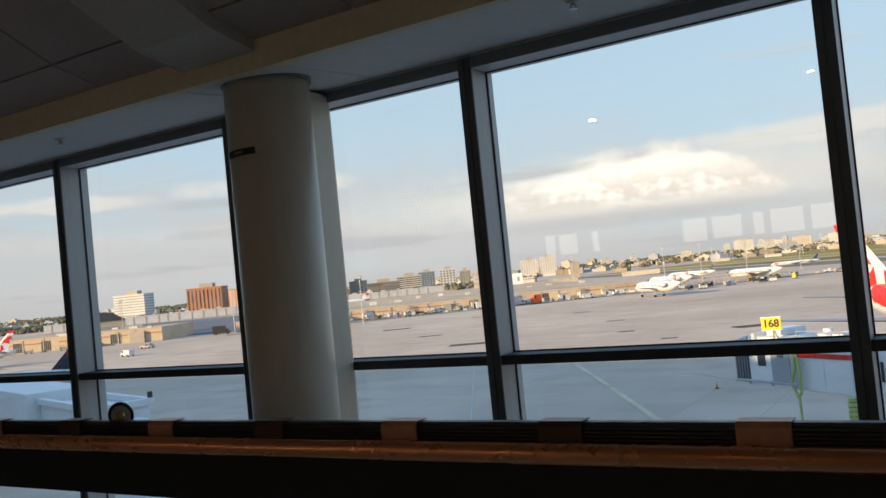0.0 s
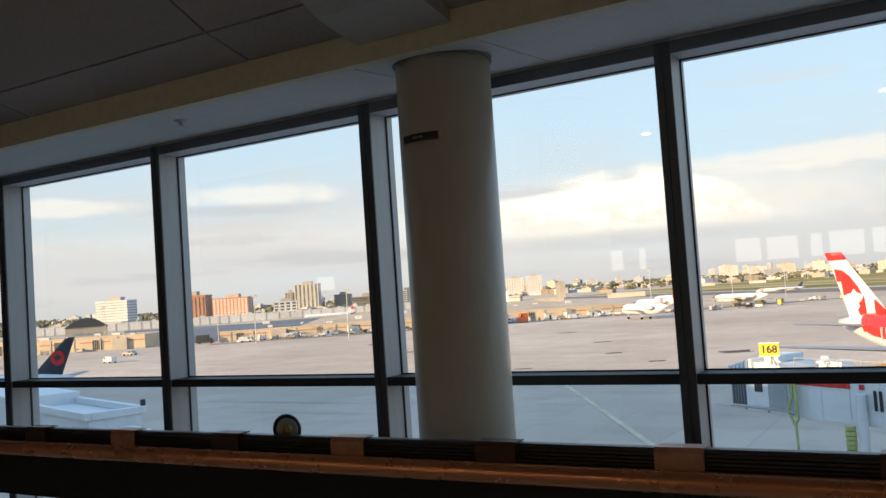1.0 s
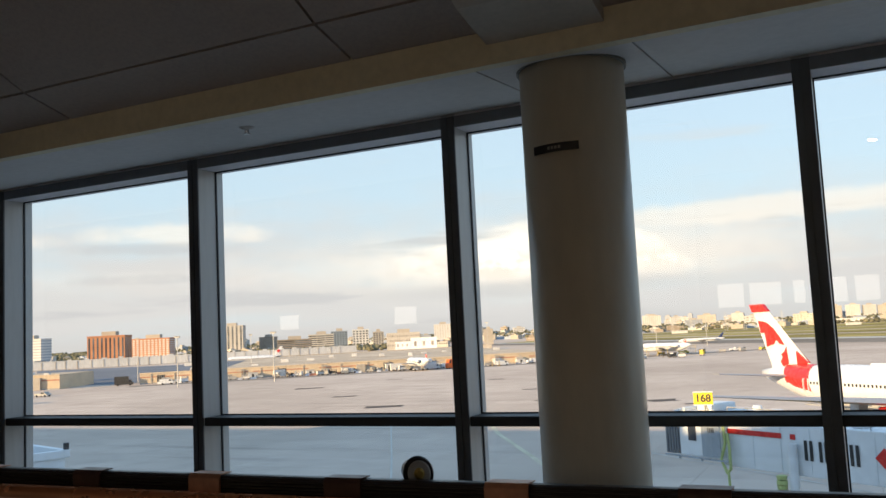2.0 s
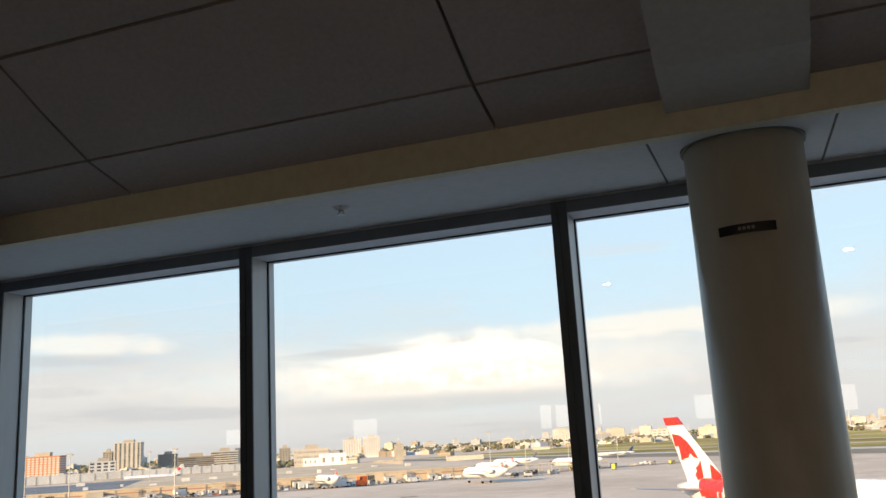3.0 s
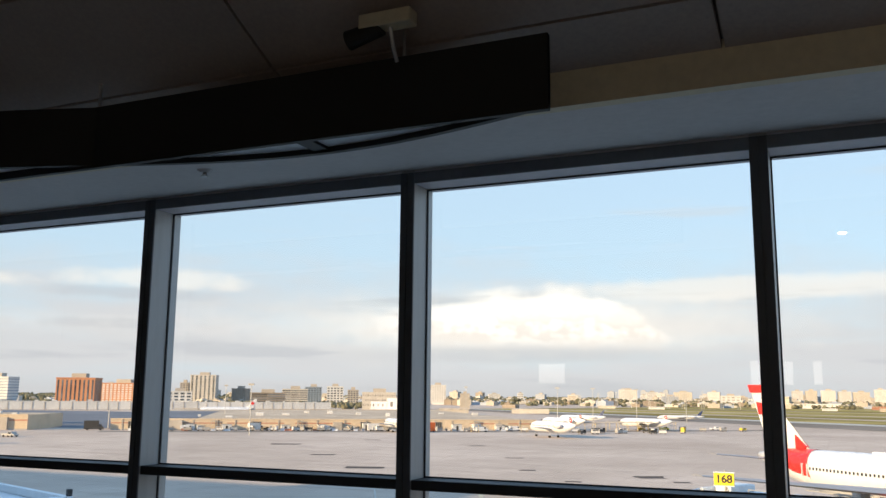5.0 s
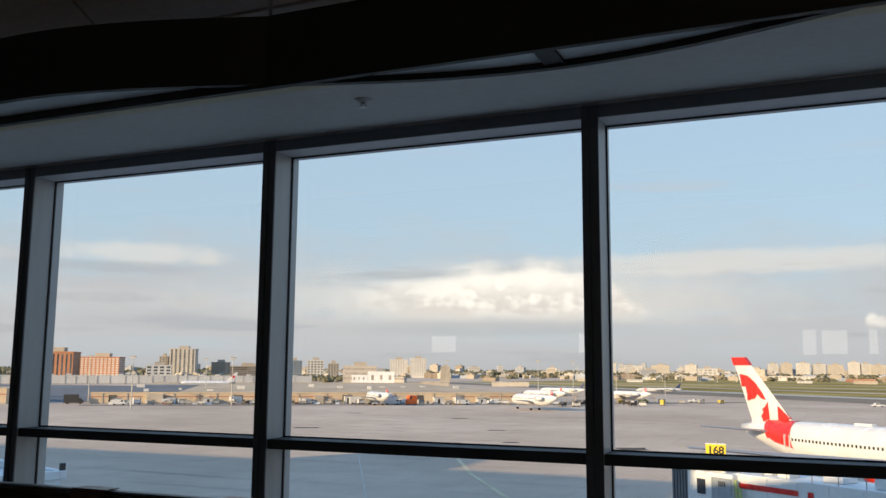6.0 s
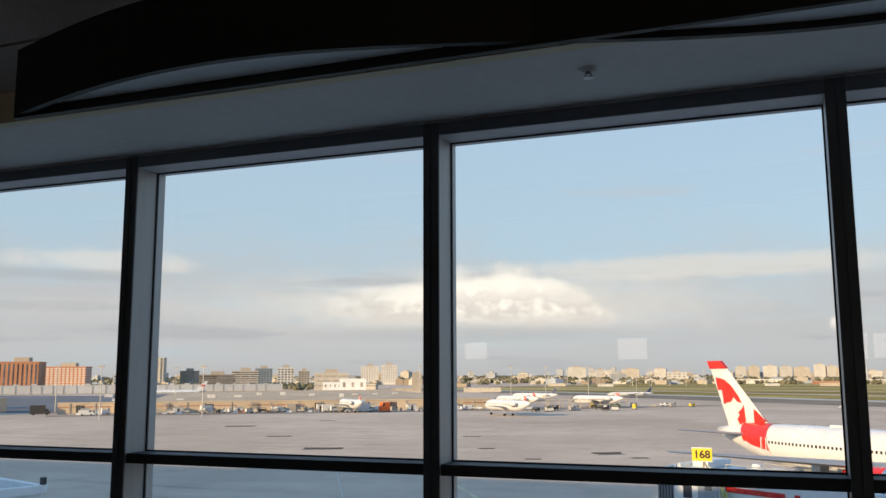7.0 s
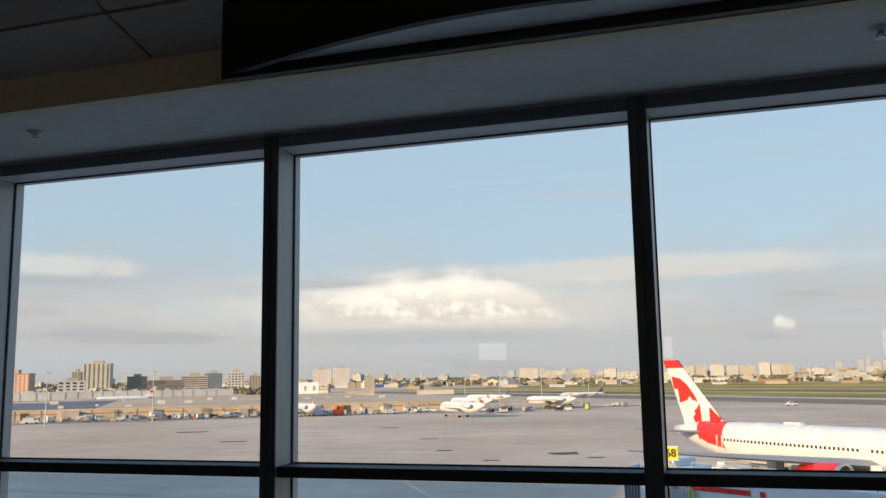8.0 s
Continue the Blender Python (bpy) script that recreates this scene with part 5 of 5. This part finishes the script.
    part("panel_bars", boxes(*[(1.9 + 0.14 * k, 1.98 + 0.14 * k, -0.572, -0.562, z0 + 2.0, z0 + 2.3) for k in range(4)]), M["black"], cab, "small dark lettering bars")
    part("lift_column", tubes(((7.95, -0.35, 0.2), (7.95, -0.35, z1 - 1.5), 0.26, 0.26), ((7.95, 3.55, 0.2), (7.95, 3.55, z1 - 1.5), 0.26, 0.26), n=16), M["bridge_white"], b)
    part("bogie", boxes((6.65, 9.25, 0.3, 2.9, 0.5, 1.0), (7.65, 8.25, -0.6, 3.8, 0.3, 0.9), bevel=0.05), M["bridge_grey"], b)
    part("bogie_wheel", tubes(((7.25, 0.5, 0.2), (7.25, 1.0, 0.6), 0.6, 0.2), ((7.25, 2.2, 0.2), (7.25, 2.7, 0.6), 0.6, 0.2), ((8.65, 0.5, 0.2), (8.65, 1.0, 0.6), 0.6, 0.2), ((8.65, 2.2, 0.2), (8.65, 2.7, 0.2), 0.6, 0.6), n=16), M["tyre"], b)
    # lime air hose, hung in a loop
    hose = bmesh.new()
    pts = [(3.0, -0.35, 7.2), (3.15, -0.45, 6.2), (2.8, -0.5, 5.2), (3.2, -0.5, 4.4), (3.5, -0.5, 4.7), (3.45, -0.45, 5.9), (3.3, -0.4, 6.8)]
    for p, q in zip(pts, pts[1:]):
        tube(hose, p, q, 0.09, n=8)
    tube(hose, (3.3, -0.5, 4.5), (3.35, -0.5, 2.2), 0.08, n=8)
    part("hose", hose, M["lime"], b, "lime green air hose")
    part("coil_hose", tubes(*[((7.3, -0.62, 0.9 + 0.26 * k), (7.3, -0.62, 1.12 + 0.26 * k), 0.30 if k % 2 else 0.26, 0.30) for k in range(15)], n=12), M["lime"], b, "lime green coiled hose")
    return b


boarding_bridge()


def gate_sign():
    s = empty("gate_sign", pose(-9.46, 56.6, APRON + 0.40), "yellow gate number sign with white band on a mast", "sign")
    part("mast", tubes(((0.05, 0.25, 7.9), (0.05, 0.25, 9.4), 0.06, 0.06), ((0.3, 0.25, 7.9), (0.05, 0.25, 8.6), 0.05, 0.05), n=8), M["grey_kit"], s)
    p = part("panel", boxes((-0.58, 0.58, 0.02, 0.16, 8.51, 9.23), bevel=0.02), M["sign_yellow"], s)
    part("border", boxes((-0.61, 0.61, 0.03, 0.15, 9.235, 9.29), (-0.61, 0.61, 0.03, 0.15, 8.45, 8.505)), M["bridge_white"], p, "white edge band")
    cu = bpy.data.curves.new("digits", "FONT")
    cu.body, cu.size, cu.align_x, cu.align_y, cu.extrude, cu.offset = "168", 0.64, "CENTER", "CENTER", 0.01, 0.016
    ob = new("digits", cu)
    me = bpy.data.meshes.new_from_object(ob.evaluated_get(bpy.context.evaluated_depsgraph_get()))
    bpy.data.objects.remove(ob)
    me.materials.append(M["black"])
    ob = new("digits", me)
    ob.parent = p
    ob.matrix_local = Matrix.Translation((0, 0.005, 8.87)) @ Matrix.Rotation(radians(90), 4, "X")
    tagged(ob, "black gate digits")


gate_sign()


def near_bridge():
    """The flat white roof of a neighbouring bridge, with a raised rim."""
    b = empty("boarding_bridge", pose(-33.05, 29.4, APRON + 0.57, 0, 0, 161), "flat white roof of the neighbouring boarding bridge", "boarding bridge")
    h = 9.1
    part("body", boxes((0, 44, 0.1, 2.6, 4.8, h - 0.35)), M["bridge_white"], b)
    part("roof_rim", boxes((-0.1, 9.4, -0.1, 0.2, h - 0.34, h), (-0.1, 9.4, 2.5, 2.8, h - 0.34, h), (-0.12, 0.2, 0.2, 2.5, h - 0.34, h), bevel=0.03), M["bridge_white"], b)
    part("cab_block", boxes((9.5, 44, -0.1, 3.3, 4.6, h + 0.30), bevel=0.06), M["bridge_white"], b, "pale taller bridge section")
    part("beacon", boxes((0.0, 0.22, -0.1, 0.1, h + 0.002, h + 0.3), bevel=0.03), M["dark_open"], b, "small dark beacon")
    part("support", tubes(((6, 1.3, -0.57), (6, 1.3, 4.8), 0.4, 0.4), n=16), M["bridge_grey"], b)
    c = part("rotunda", tubes(((-1.3, 1.2, 4.4), (-1.3, 1.2, h - 1.15), 0.95, 0.95), ((-1.3, 1.2, h - 1.15), (-1.3, 1.2, h - 0.95), 1.05, 0.95), n=28), M["bridge_white"], b)
    part("rotunda_unit", boxes((-1.7, -0.6, 0.8, 1.5, h - 0.94, h - 0.75), bevel=0.04), M["bridge_white"], c)
    part("rotunda_leg", tubes(((-1.3, 1.2, -0.57), (-1.3, 1.2, 4.4), 0.4, 0.4), n=16), M["bridge_grey"], b)


near_bridge()

# ---- vehicles and ramp equipment ----


def vehicle(name, label, x, y, rot, ln, w, hi, colour, cab=0.35, bed=None, box_h=None):
    v = empty(name, site(x, y, rot), label, "vehicle", "ramp vehicles")
    wr = 0.36
    bm = bmesh.new()
    prof = [(-ln / 2, 0.45), (-ln / 2, box_h or hi), (ln / 2 - cab * ln * 1.0, box_h or hi)] if not bed else [(-ln / 2, 0.45), (-ln / 2, bed), (ln / 2 - cab * ln, bed), (ln / 2 - cab * ln, hi)]
    prof += [(ln / 2 - cab * ln + 0.02, hi), (ln / 2 - cab * ln * 0.45, hi), (ln / 2 - cab * ln * 0.28, hi * 0.62), (ln / 2, hi * 0.55), (ln / 2, 0.45)]
    loft(bm, [[(a, s * w / 2, z) for a, z in prof] for s in (-1, 1)])
    part("body", bm, M[colour], v)
    part("side_window", boxes(*[(ln / 2 - cab * ln * 0.95, ln / 2 - cab * ln * 0.45, s * w / 2 - 0.01, s * w / 2 + 0.02, hi * 0.62, hi * 0.92) for s in (-1, 1)]), M["dark_window"], v)
    for gx in (-ln * 0.32, ln * 0.34):
        for s in (-1, 1):
            part("wheel", tubes(((gx, s * (w / 2 - 0.22), wr), (gx, s * (w / 2 + 0.01), wr), wr, wr), n=14), M["tyre"], v)
    return v


vehicle("van", "white airport van driving on the apron", -226, 180, 172, 4.9, 1.9, 2.0, "white_paint")
vehicle("pickup_truck", "white airport pickup truck", 24, 462, 200, 5.4, 2.0, 1.9, "white_paint", 0.55, 1.1)
vehicle("fuel_truck", "bright orange ramp truck", -167, 353, 235, 4.4, 2.6, 4.2, "orange_truck", 0.4)
vehicle("box_truck", "dark catering box truck beside the pier", -285, 277, 41, 7.5, 2.5, 2.4, "dark_open", 0.25, None, 3.9)
vehicle("tow_tractor", "white tow tractor on the taxi lane", -62, 478, 30, 5.0, 2.4, 1.7, "white_paint", 0.5, 1.2)
vehicle("tow_tractor", "low pale tow tractor", -258, 214, 10, 5.0, 2.4, 1.7, "grey_kit", 0.5, 1.2)
vehicle("van", "white service van by the pier", -150, 372, 40, 5.2, 2.0, 2.2, "white_paint")
vehicle("box_truck", "white box truck by the pier", -176, 352, 40, 7.0, 2.4, 2.3, "white_paint", 0.25, None, 3.2)
vehicle("van", "white service van by the pier", -262, 278, 35, 5.2, 2.0, 2.2, "white_paint")
vehicle("tow_tractor", "yellow tow tractor among the jets", -84, 456, 10, 5.0, 2.4, 1.8, "yellow_paint", 0.5, 1.2)


def cart(x, y, rot, colour, hi):
    c = empty("baggage_cart", site(x, y, rot), "baggage cart with %s sides" % ("pale" if colour == "pale" else "coloured"), "cart", "ramp carts")
    part("tray", boxes((-1.6, 1.6, -0.8, 0.8, 0.45, 0.6)), M["grey_kit"], c)
    part("canopy", boxes((-1.6, 1.6, -0.8, 0.8, hi, hi + 0.06), (-1.6, -1.54, -0.8, 0.8, 0.6, hi), (1.54, 1.6, -0.8, 0.8, 0.6, hi), (-1.5, 1.5, -0.7, 0.7, 0.61, hi * 0.75)), M[colour], c)
    for gx in (-1.1, 1.1):
        for s in (-1, 1):
            part("wheel", tubes(((gx, s * 0.62, 0.22), (gx, s * 0.80, 0.22), 0.22, 0.22), n=10), M["tyre"], c)


rnd = random.Random(21)
for k in range(16):
    s = 0.06 + 0.9 * k / 16
    cart(-282 + 146 * s + 6 + rnd.uniform(-2, 2), 283 + 125 * s - 7 + rnd.uniform(-2, 2), rnd.uniform(20, 70), rnd.choice(("pale", "grey_kit", "white_paint", "precast")), rnd.uniform(1.5, 2.1))
for k in range(22):
    s = rnd.uniform(0.02, 0.98)
    cart(-282 + 146 * s + rnd.uniform(2, 9), 283 + 125 * s - rnd.uniform(3, 9), rnd.uniform(0, 90), rnd.choice(("pale", "grey_kit", "white_paint", "precast", "dark_open", "bridge_grey")), rnd.uniform(1.4, 2.6))
for k, (s, d) in enumerate(((0.16, 5), (0.31, 7), (0.47, 5), (0.58, 9), (0.70, 6), (0.83, 8), (0.93, 6))):
    vehicle(("van", "box_truck")[k % 2], ("white service van parked along the pier", "pale box truck parked along the pier")[k % 2], -282 + 146 * s + 0.65 * d, 283 + 125 * s - 0.76 * d, 41 + 17 * (k % 3), 5.2 + k % 2 * 1.8, 2.1, 2.1, ("white_paint", "pale")[k % 2], 0.3, None, 2.2 + k % 2)
def ramp_barrier(x, y, rot, ln, red):
    b = empty("ramp_barrier", site(x, y, rot), "low %s barrier block on the ramp" % ("red" if red else "white"), "barrier", "ramp barriers")
    prof = [(-0.3, 0), (0.3, 0), (0.24, 0.25), (0.1, 0.4), (0.1, 0.9), (-0.1, 0.9), (-0.1, 0.4), (-0.24, 0.25)]
    bm = bmesh.new()
    extrude_profile(bm, prof, (-ln / 2, ln / 2))
    part("block", bm, M["red_stripe" if red else "white_paint"], b)


def service_hut(x, y, rot, w, hi):
    b = empty("service_hut", site(x, y, rot), "small pale service hut at the foot of the pier", "hut", "service huts")
    part("body", boxes((-w / 2, w / 2, -1.3, 1.3, 0, hi), bevel=0.04), M["pale"], b)
    part("roof", boxes((-w / 2 - 0.2, w / 2 + 0.2, -1.5, 1.5, hi + 0.005, hi + 0.16)), M["grey_kit"], b)
    part("door", boxes((-0.5, 0.5, -1.36, -1.305, 0, hi * 0.8)), M["dark_open"], b, "dark door")


for k in range(26):
    s = rnd.uniform(0.01, 0.99)
    ramp_barrier(-282 + 146 * s + rnd.uniform(4, 8), 283 + 125 * s - rnd.uniform(4, 9), 41 + rnd.uniform(-20, 20), rnd.uniform(1.5, 3.5), k % 5 == 0)
for k in range(9):
    s = 0.05 + 0.105 * k + rnd.uniform(-0.02, 0.02)
    service_hut(-282 + 146 * s + 2.4, 283 + 125 * s - 2.8, 40.6, rnd.uniform(2.6, 5.0), rnd.uniform(2.2, 3.2))
for k in range(7):
    s = k / 7
    cart(-405 + 90 * s, 196 + 58 * s, rnd.uniform(10, 50), rnd.choice(("pale", "grey_kit", "precast")), rnd.uniform(1.5, 2.1))
for k in range(6):
    cart(-92 + 9 * k, 440 + 5 * k, rnd.uniform(0, 60), rnd.choice(("yellow_paint", "pale", "grey_kit")), rnd.uniform(1.5, 2.2))


for k in range(14):
    cart(-128 + rnd.uniform(0, 60), 380 + rnd.uniform(-6, 40), rnd.uniform(0, 90), rnd.choice(("yellow_paint", "pale", "grey_kit", "white_paint", "dark_open")), rnd.uniform(1.5, 2.6))


def ramp_canopy(x0, y0, x1, y1):
    m, ln = frame_at(x0, y0, x1, y1)
    c = empty("walkway_canopy", m, "long thin covered walkway roof on tan posts", "canopy")
    part("roof", boxes((0, ln, 0, 3.4, 3.9, 4.25), bevel=0.05), M["precast"], c)
    k = 0.5
    while k < ln:
        part("post", tubes(((k, 0.3, 0), (k, 0.3, 3.9), 0.14, 0.14), n=8), M["tan_paint"], c)
        k += 5.0


def work_platform(x, y, rot, hi):
    c = empty("work_platform", site(x, y, rot), "tan framed mobile work platform on the ramp", "platform", "work platforms")
    for sx in (-1, 1):
        for sy in (-1, 1):
            part("post", tubes(((sx * 1.6, sy * 0.9, 0), (sx * 1.6, sy * 0.9, hi), 0.08, 0.08), n=6), M["tan_paint"], c)
    part("deck", boxes((-1.7, 1.7, -1.0, 1.0, hi * 0.55, hi * 0.6)), M["grey_kit"], c)
    part("handrail", boxes((-1.7, 1.7, -1.0, -0.94, hi - 0.1, hi), (-1.7, 1.7, 0.94, 1.0, hi - 0.1, hi), (-1.7, -1.64, -0.94, 0.94, hi - 0.1, hi)), M["tan_paint"], c)


for x, y, a, q in ((-118, 388, 20, 4.2), (-104, 398, 60, 3.6), (-92, 436, 35, 4.4), (-86, 446, 10, 3.8), (-80, 456, 50, 4.0), (-132, 378, 45, 3.4), (-150, 364, 30, 3.2)):
    work_platform(x, y, a, q)
ramp_canopy(-128, 408, -84, 430)
ramp_canopy(-108, 438, -78, 462)


def cargo_loader(x, y, rot):
    c = empty("cargo_loader", site(x, y, rot), "yellow and grey cargo loader beside the airliner", "loader")
    part("chassis", boxes((-4, 4, -1.5, 1.5, 0.5, 1.1), bevel=0.05), M["grey_kit"], c)
    part("platform", boxes((-3.6, 3.0, -1.4, 1.4, 3.2, 3.5), bevel=0.03), M["grey_kit"], c)
    lift = [((-3, s * 1.2, 1.1), (2.6, s * 1.2, 3.2), 0.12, 0.12) for s in (-1, 1)] + [((2.6, s * 1.2, 1.1), (-3, s * 1.2, 3.2), 0.12, 0.12) for s in (-1, 1)]
    part("scissor_lift", tubes(*lift, n=8), M["yellow_paint"], c)
    part("guard", boxes((-3.5, 3.0, -1.42, -1.36, 4.2, 4.3), (-3.5, 3.0, 1.36, 1.42, 4.2, 4.3), (-3.5, -3.4, -1.36, 1.36, 4.2, 4.3)), M["grey_kit"], c)
    part("cab", boxes((3.0, 4.2, -1.4, -0.2, 3.2, 5.0), bevel=0.05), M["white_paint"], c)
    for gx in (-3, 3):
        for s in (-1, 1):
            part("wheel", tubes(((gx, s * 1.25, 0.45), (gx, s * 1.55, 0.45), 0.45, 0.45), n=14), M["tyre"], c)


cargo_loader(-3.0, 104.0, -46)
cargo_loader(6.0, 97.0, -46)
for x, y, r in ((-7, 99, 30), (-3, 96, 30), (1, 93.5, 20), (4, 90.5, 40), (-10, 102, 10), (-12, 97, 60), (-6, 92, 15), (0, 88, 70), (6, 86, 30), (9, 92, 10), (-14, 105, 45), (3, 98, 80)):
    cart(x, y, r, "yellow_paint" if r == 30 else "grey_kit", 1.9)


def belt_loader(x, y, rot, top):
    c = empty("belt_loader", site(x, y, rot), "tan belt loader with raised conveyor beside the airliner", "belt loader", "belt loaders")
    part("chassis", boxes((-2.6, 2.6, -0.9, 0.9, 0.45, 1.0), bevel=0.06), M["yellow_paint"], c)
    bm = bmesh.new()
    loft(bm, [[(-3.6, -0.5, 0.9), (-3.6, 0.5, 0.9), (-3.6, 0.5, 1.15), (-3.6, -0.5, 1.15)], [(3.8, -0.5, top - 0.25), (3.8, 0.5, top - 0.25), (3.8, 0.5, top), (3.8, -0.5, top)]])
    part("conveyor", bm, M["tan_belt"], c, "worn tan conveyor belt")
    part("side_rail", tubes(*[((-3.6, q * 0.56, 1.35), (3.8, q * 0.56, top + 0.2), 0.05, 0.05) for q in (-1, 1)], n=8), M["grey_kit"], c)
    part("strut", tubes(*[((1.4, q * 0.4, 1.0), (2.4, q * 0.4, top - 0.6), 0.07, 0.07) for q in (-1, 1)], n=8), M["grey_kit"], c)
    part("cab", boxes((-1.0, 0.3, -0.88, -0.58, 1.01, 1.9), bevel=0.04), M["yellow_paint"], c)
    for gx in (-1.8, 1.8):
        for q in (-1, 1):
            part("wheel", tubes(((gx, q * 0.7, 0.4), (gx, q * 0.95, 0.4), 0.4, 0.4), n=14), M["tyre"], c)


def cargo_container(x, y, rot, base, dark):
    c = empty("cargo_container", site(x, y, rot, base), ("dark grey" if dark else "pale metal") + " cargo container with a sloped side", "container", "cargo containers")
    bm = bmesh.new()
    prof = [(-0.6, 0), (0.8, 0), (0.8, 1.6), (-1.0, 1.6), (-1.0, 0.5)]
    loft(bm, [[(u, q, z) for u, z in prof] for q in (-0.75, 0.75)])
    part("shell", bm, M["grey_dark_kit"] if dark else M["pale"], c)
    part("edge", boxes((-1.02, 0.82, -0.78, -0.752, 1.5, 1.6), (0.74, 0.82, -0.78, -0.752, 0, 1.499), (-0.6, 0.739, -0.78, -0.752, 0, 0.08)), M["pole"], c)


def container_dolly(x, y, rot):
    c = empty("container_dolly", site(x, y, rot), "low grey container dolly under the airliner", "dolly", "container dollies")
    part("deck", boxes((-1.6, 1.6, -0.9, 0.9, 0.4, 0.52), bevel=0.02), M["grey_kit"], c)
    part("tow_bar", tubes(((1.6, 0, 0.45), (2.8, 0, 0.4), 0.05, 0.05), n=8), M["grey_kit"], c)
    for gx in (-1.1, 1.1):
        for q in (-1, 1):
            part("wheel", tubes(((gx, q * 0.7, 0.2), (gx, q * 0.88, 0.2), 0.2, 0.2), n=10), M["tyre"], c)


def lavatory_truck(x, y, rot):
    vehicle("service_truck", "white service truck with a tall lift under the wing", x, y, rot, 6.0, 2.2, 2.2, "white_paint", 0.35, 1.0)
    c = empty("service_lift", site(x, y, rot, 1.02), "white hydraulic service lift box on a truck bed", "lift")
    part("post", boxes((-1.6, -1.3, -0.5, -0.2, 0, 2.6), (-1.6, -1.3, 0.2, 0.5, 0, 2.6), bevel=0.03), M["white_paint"], c)
    part("basket", boxes((-2.3, -0.9, -0.8, 0.8, 1.9, 2.9), bevel=0.05), M["grey_dark_kit"], c, "dark lift basket")


M["tan_belt"] = mat("tan_conveyor_belt", (0.36, 0.24, 0.12), 0.7)
M["grey_dark_kit"] = mat("dark_grey_equipment", (0.10, 0.10, 0.105), 0.6)
belt_loader(-9.5, 107.0, 20, 3.2)
belt_loader(-6.5, 101.5, 10, 3.9)
for x, y, rot, dark in ((-3.4, 100.5, 20, True), (-0.9, 99.4, 25, True), (2.4, 97.0, 35, False), (5.4, 93.0, 40, True)):
    container_dolly(x, y, rot)
    cargo_container(x, y, rot, 0.522, dark)
lavatory_truck(0.6, 103.2, 35)


def traffic_cone(x, y):
    c = empty("traffic_cone", site(x, y), "orange traffic cone on the apron", "cone", "traffic cones")
    part("base", boxes((-0.2, 0.2, -0.2, 0.2, 0, 0.05)), M["tyre"], c, "black rubber base")
    part("body", tubes(((0, 0, 0.051), (0, 0, 0.62), 0.11, 0.025), n=14), M["orange_truck"], c)


traffic_cone(-21.9, 90.3)
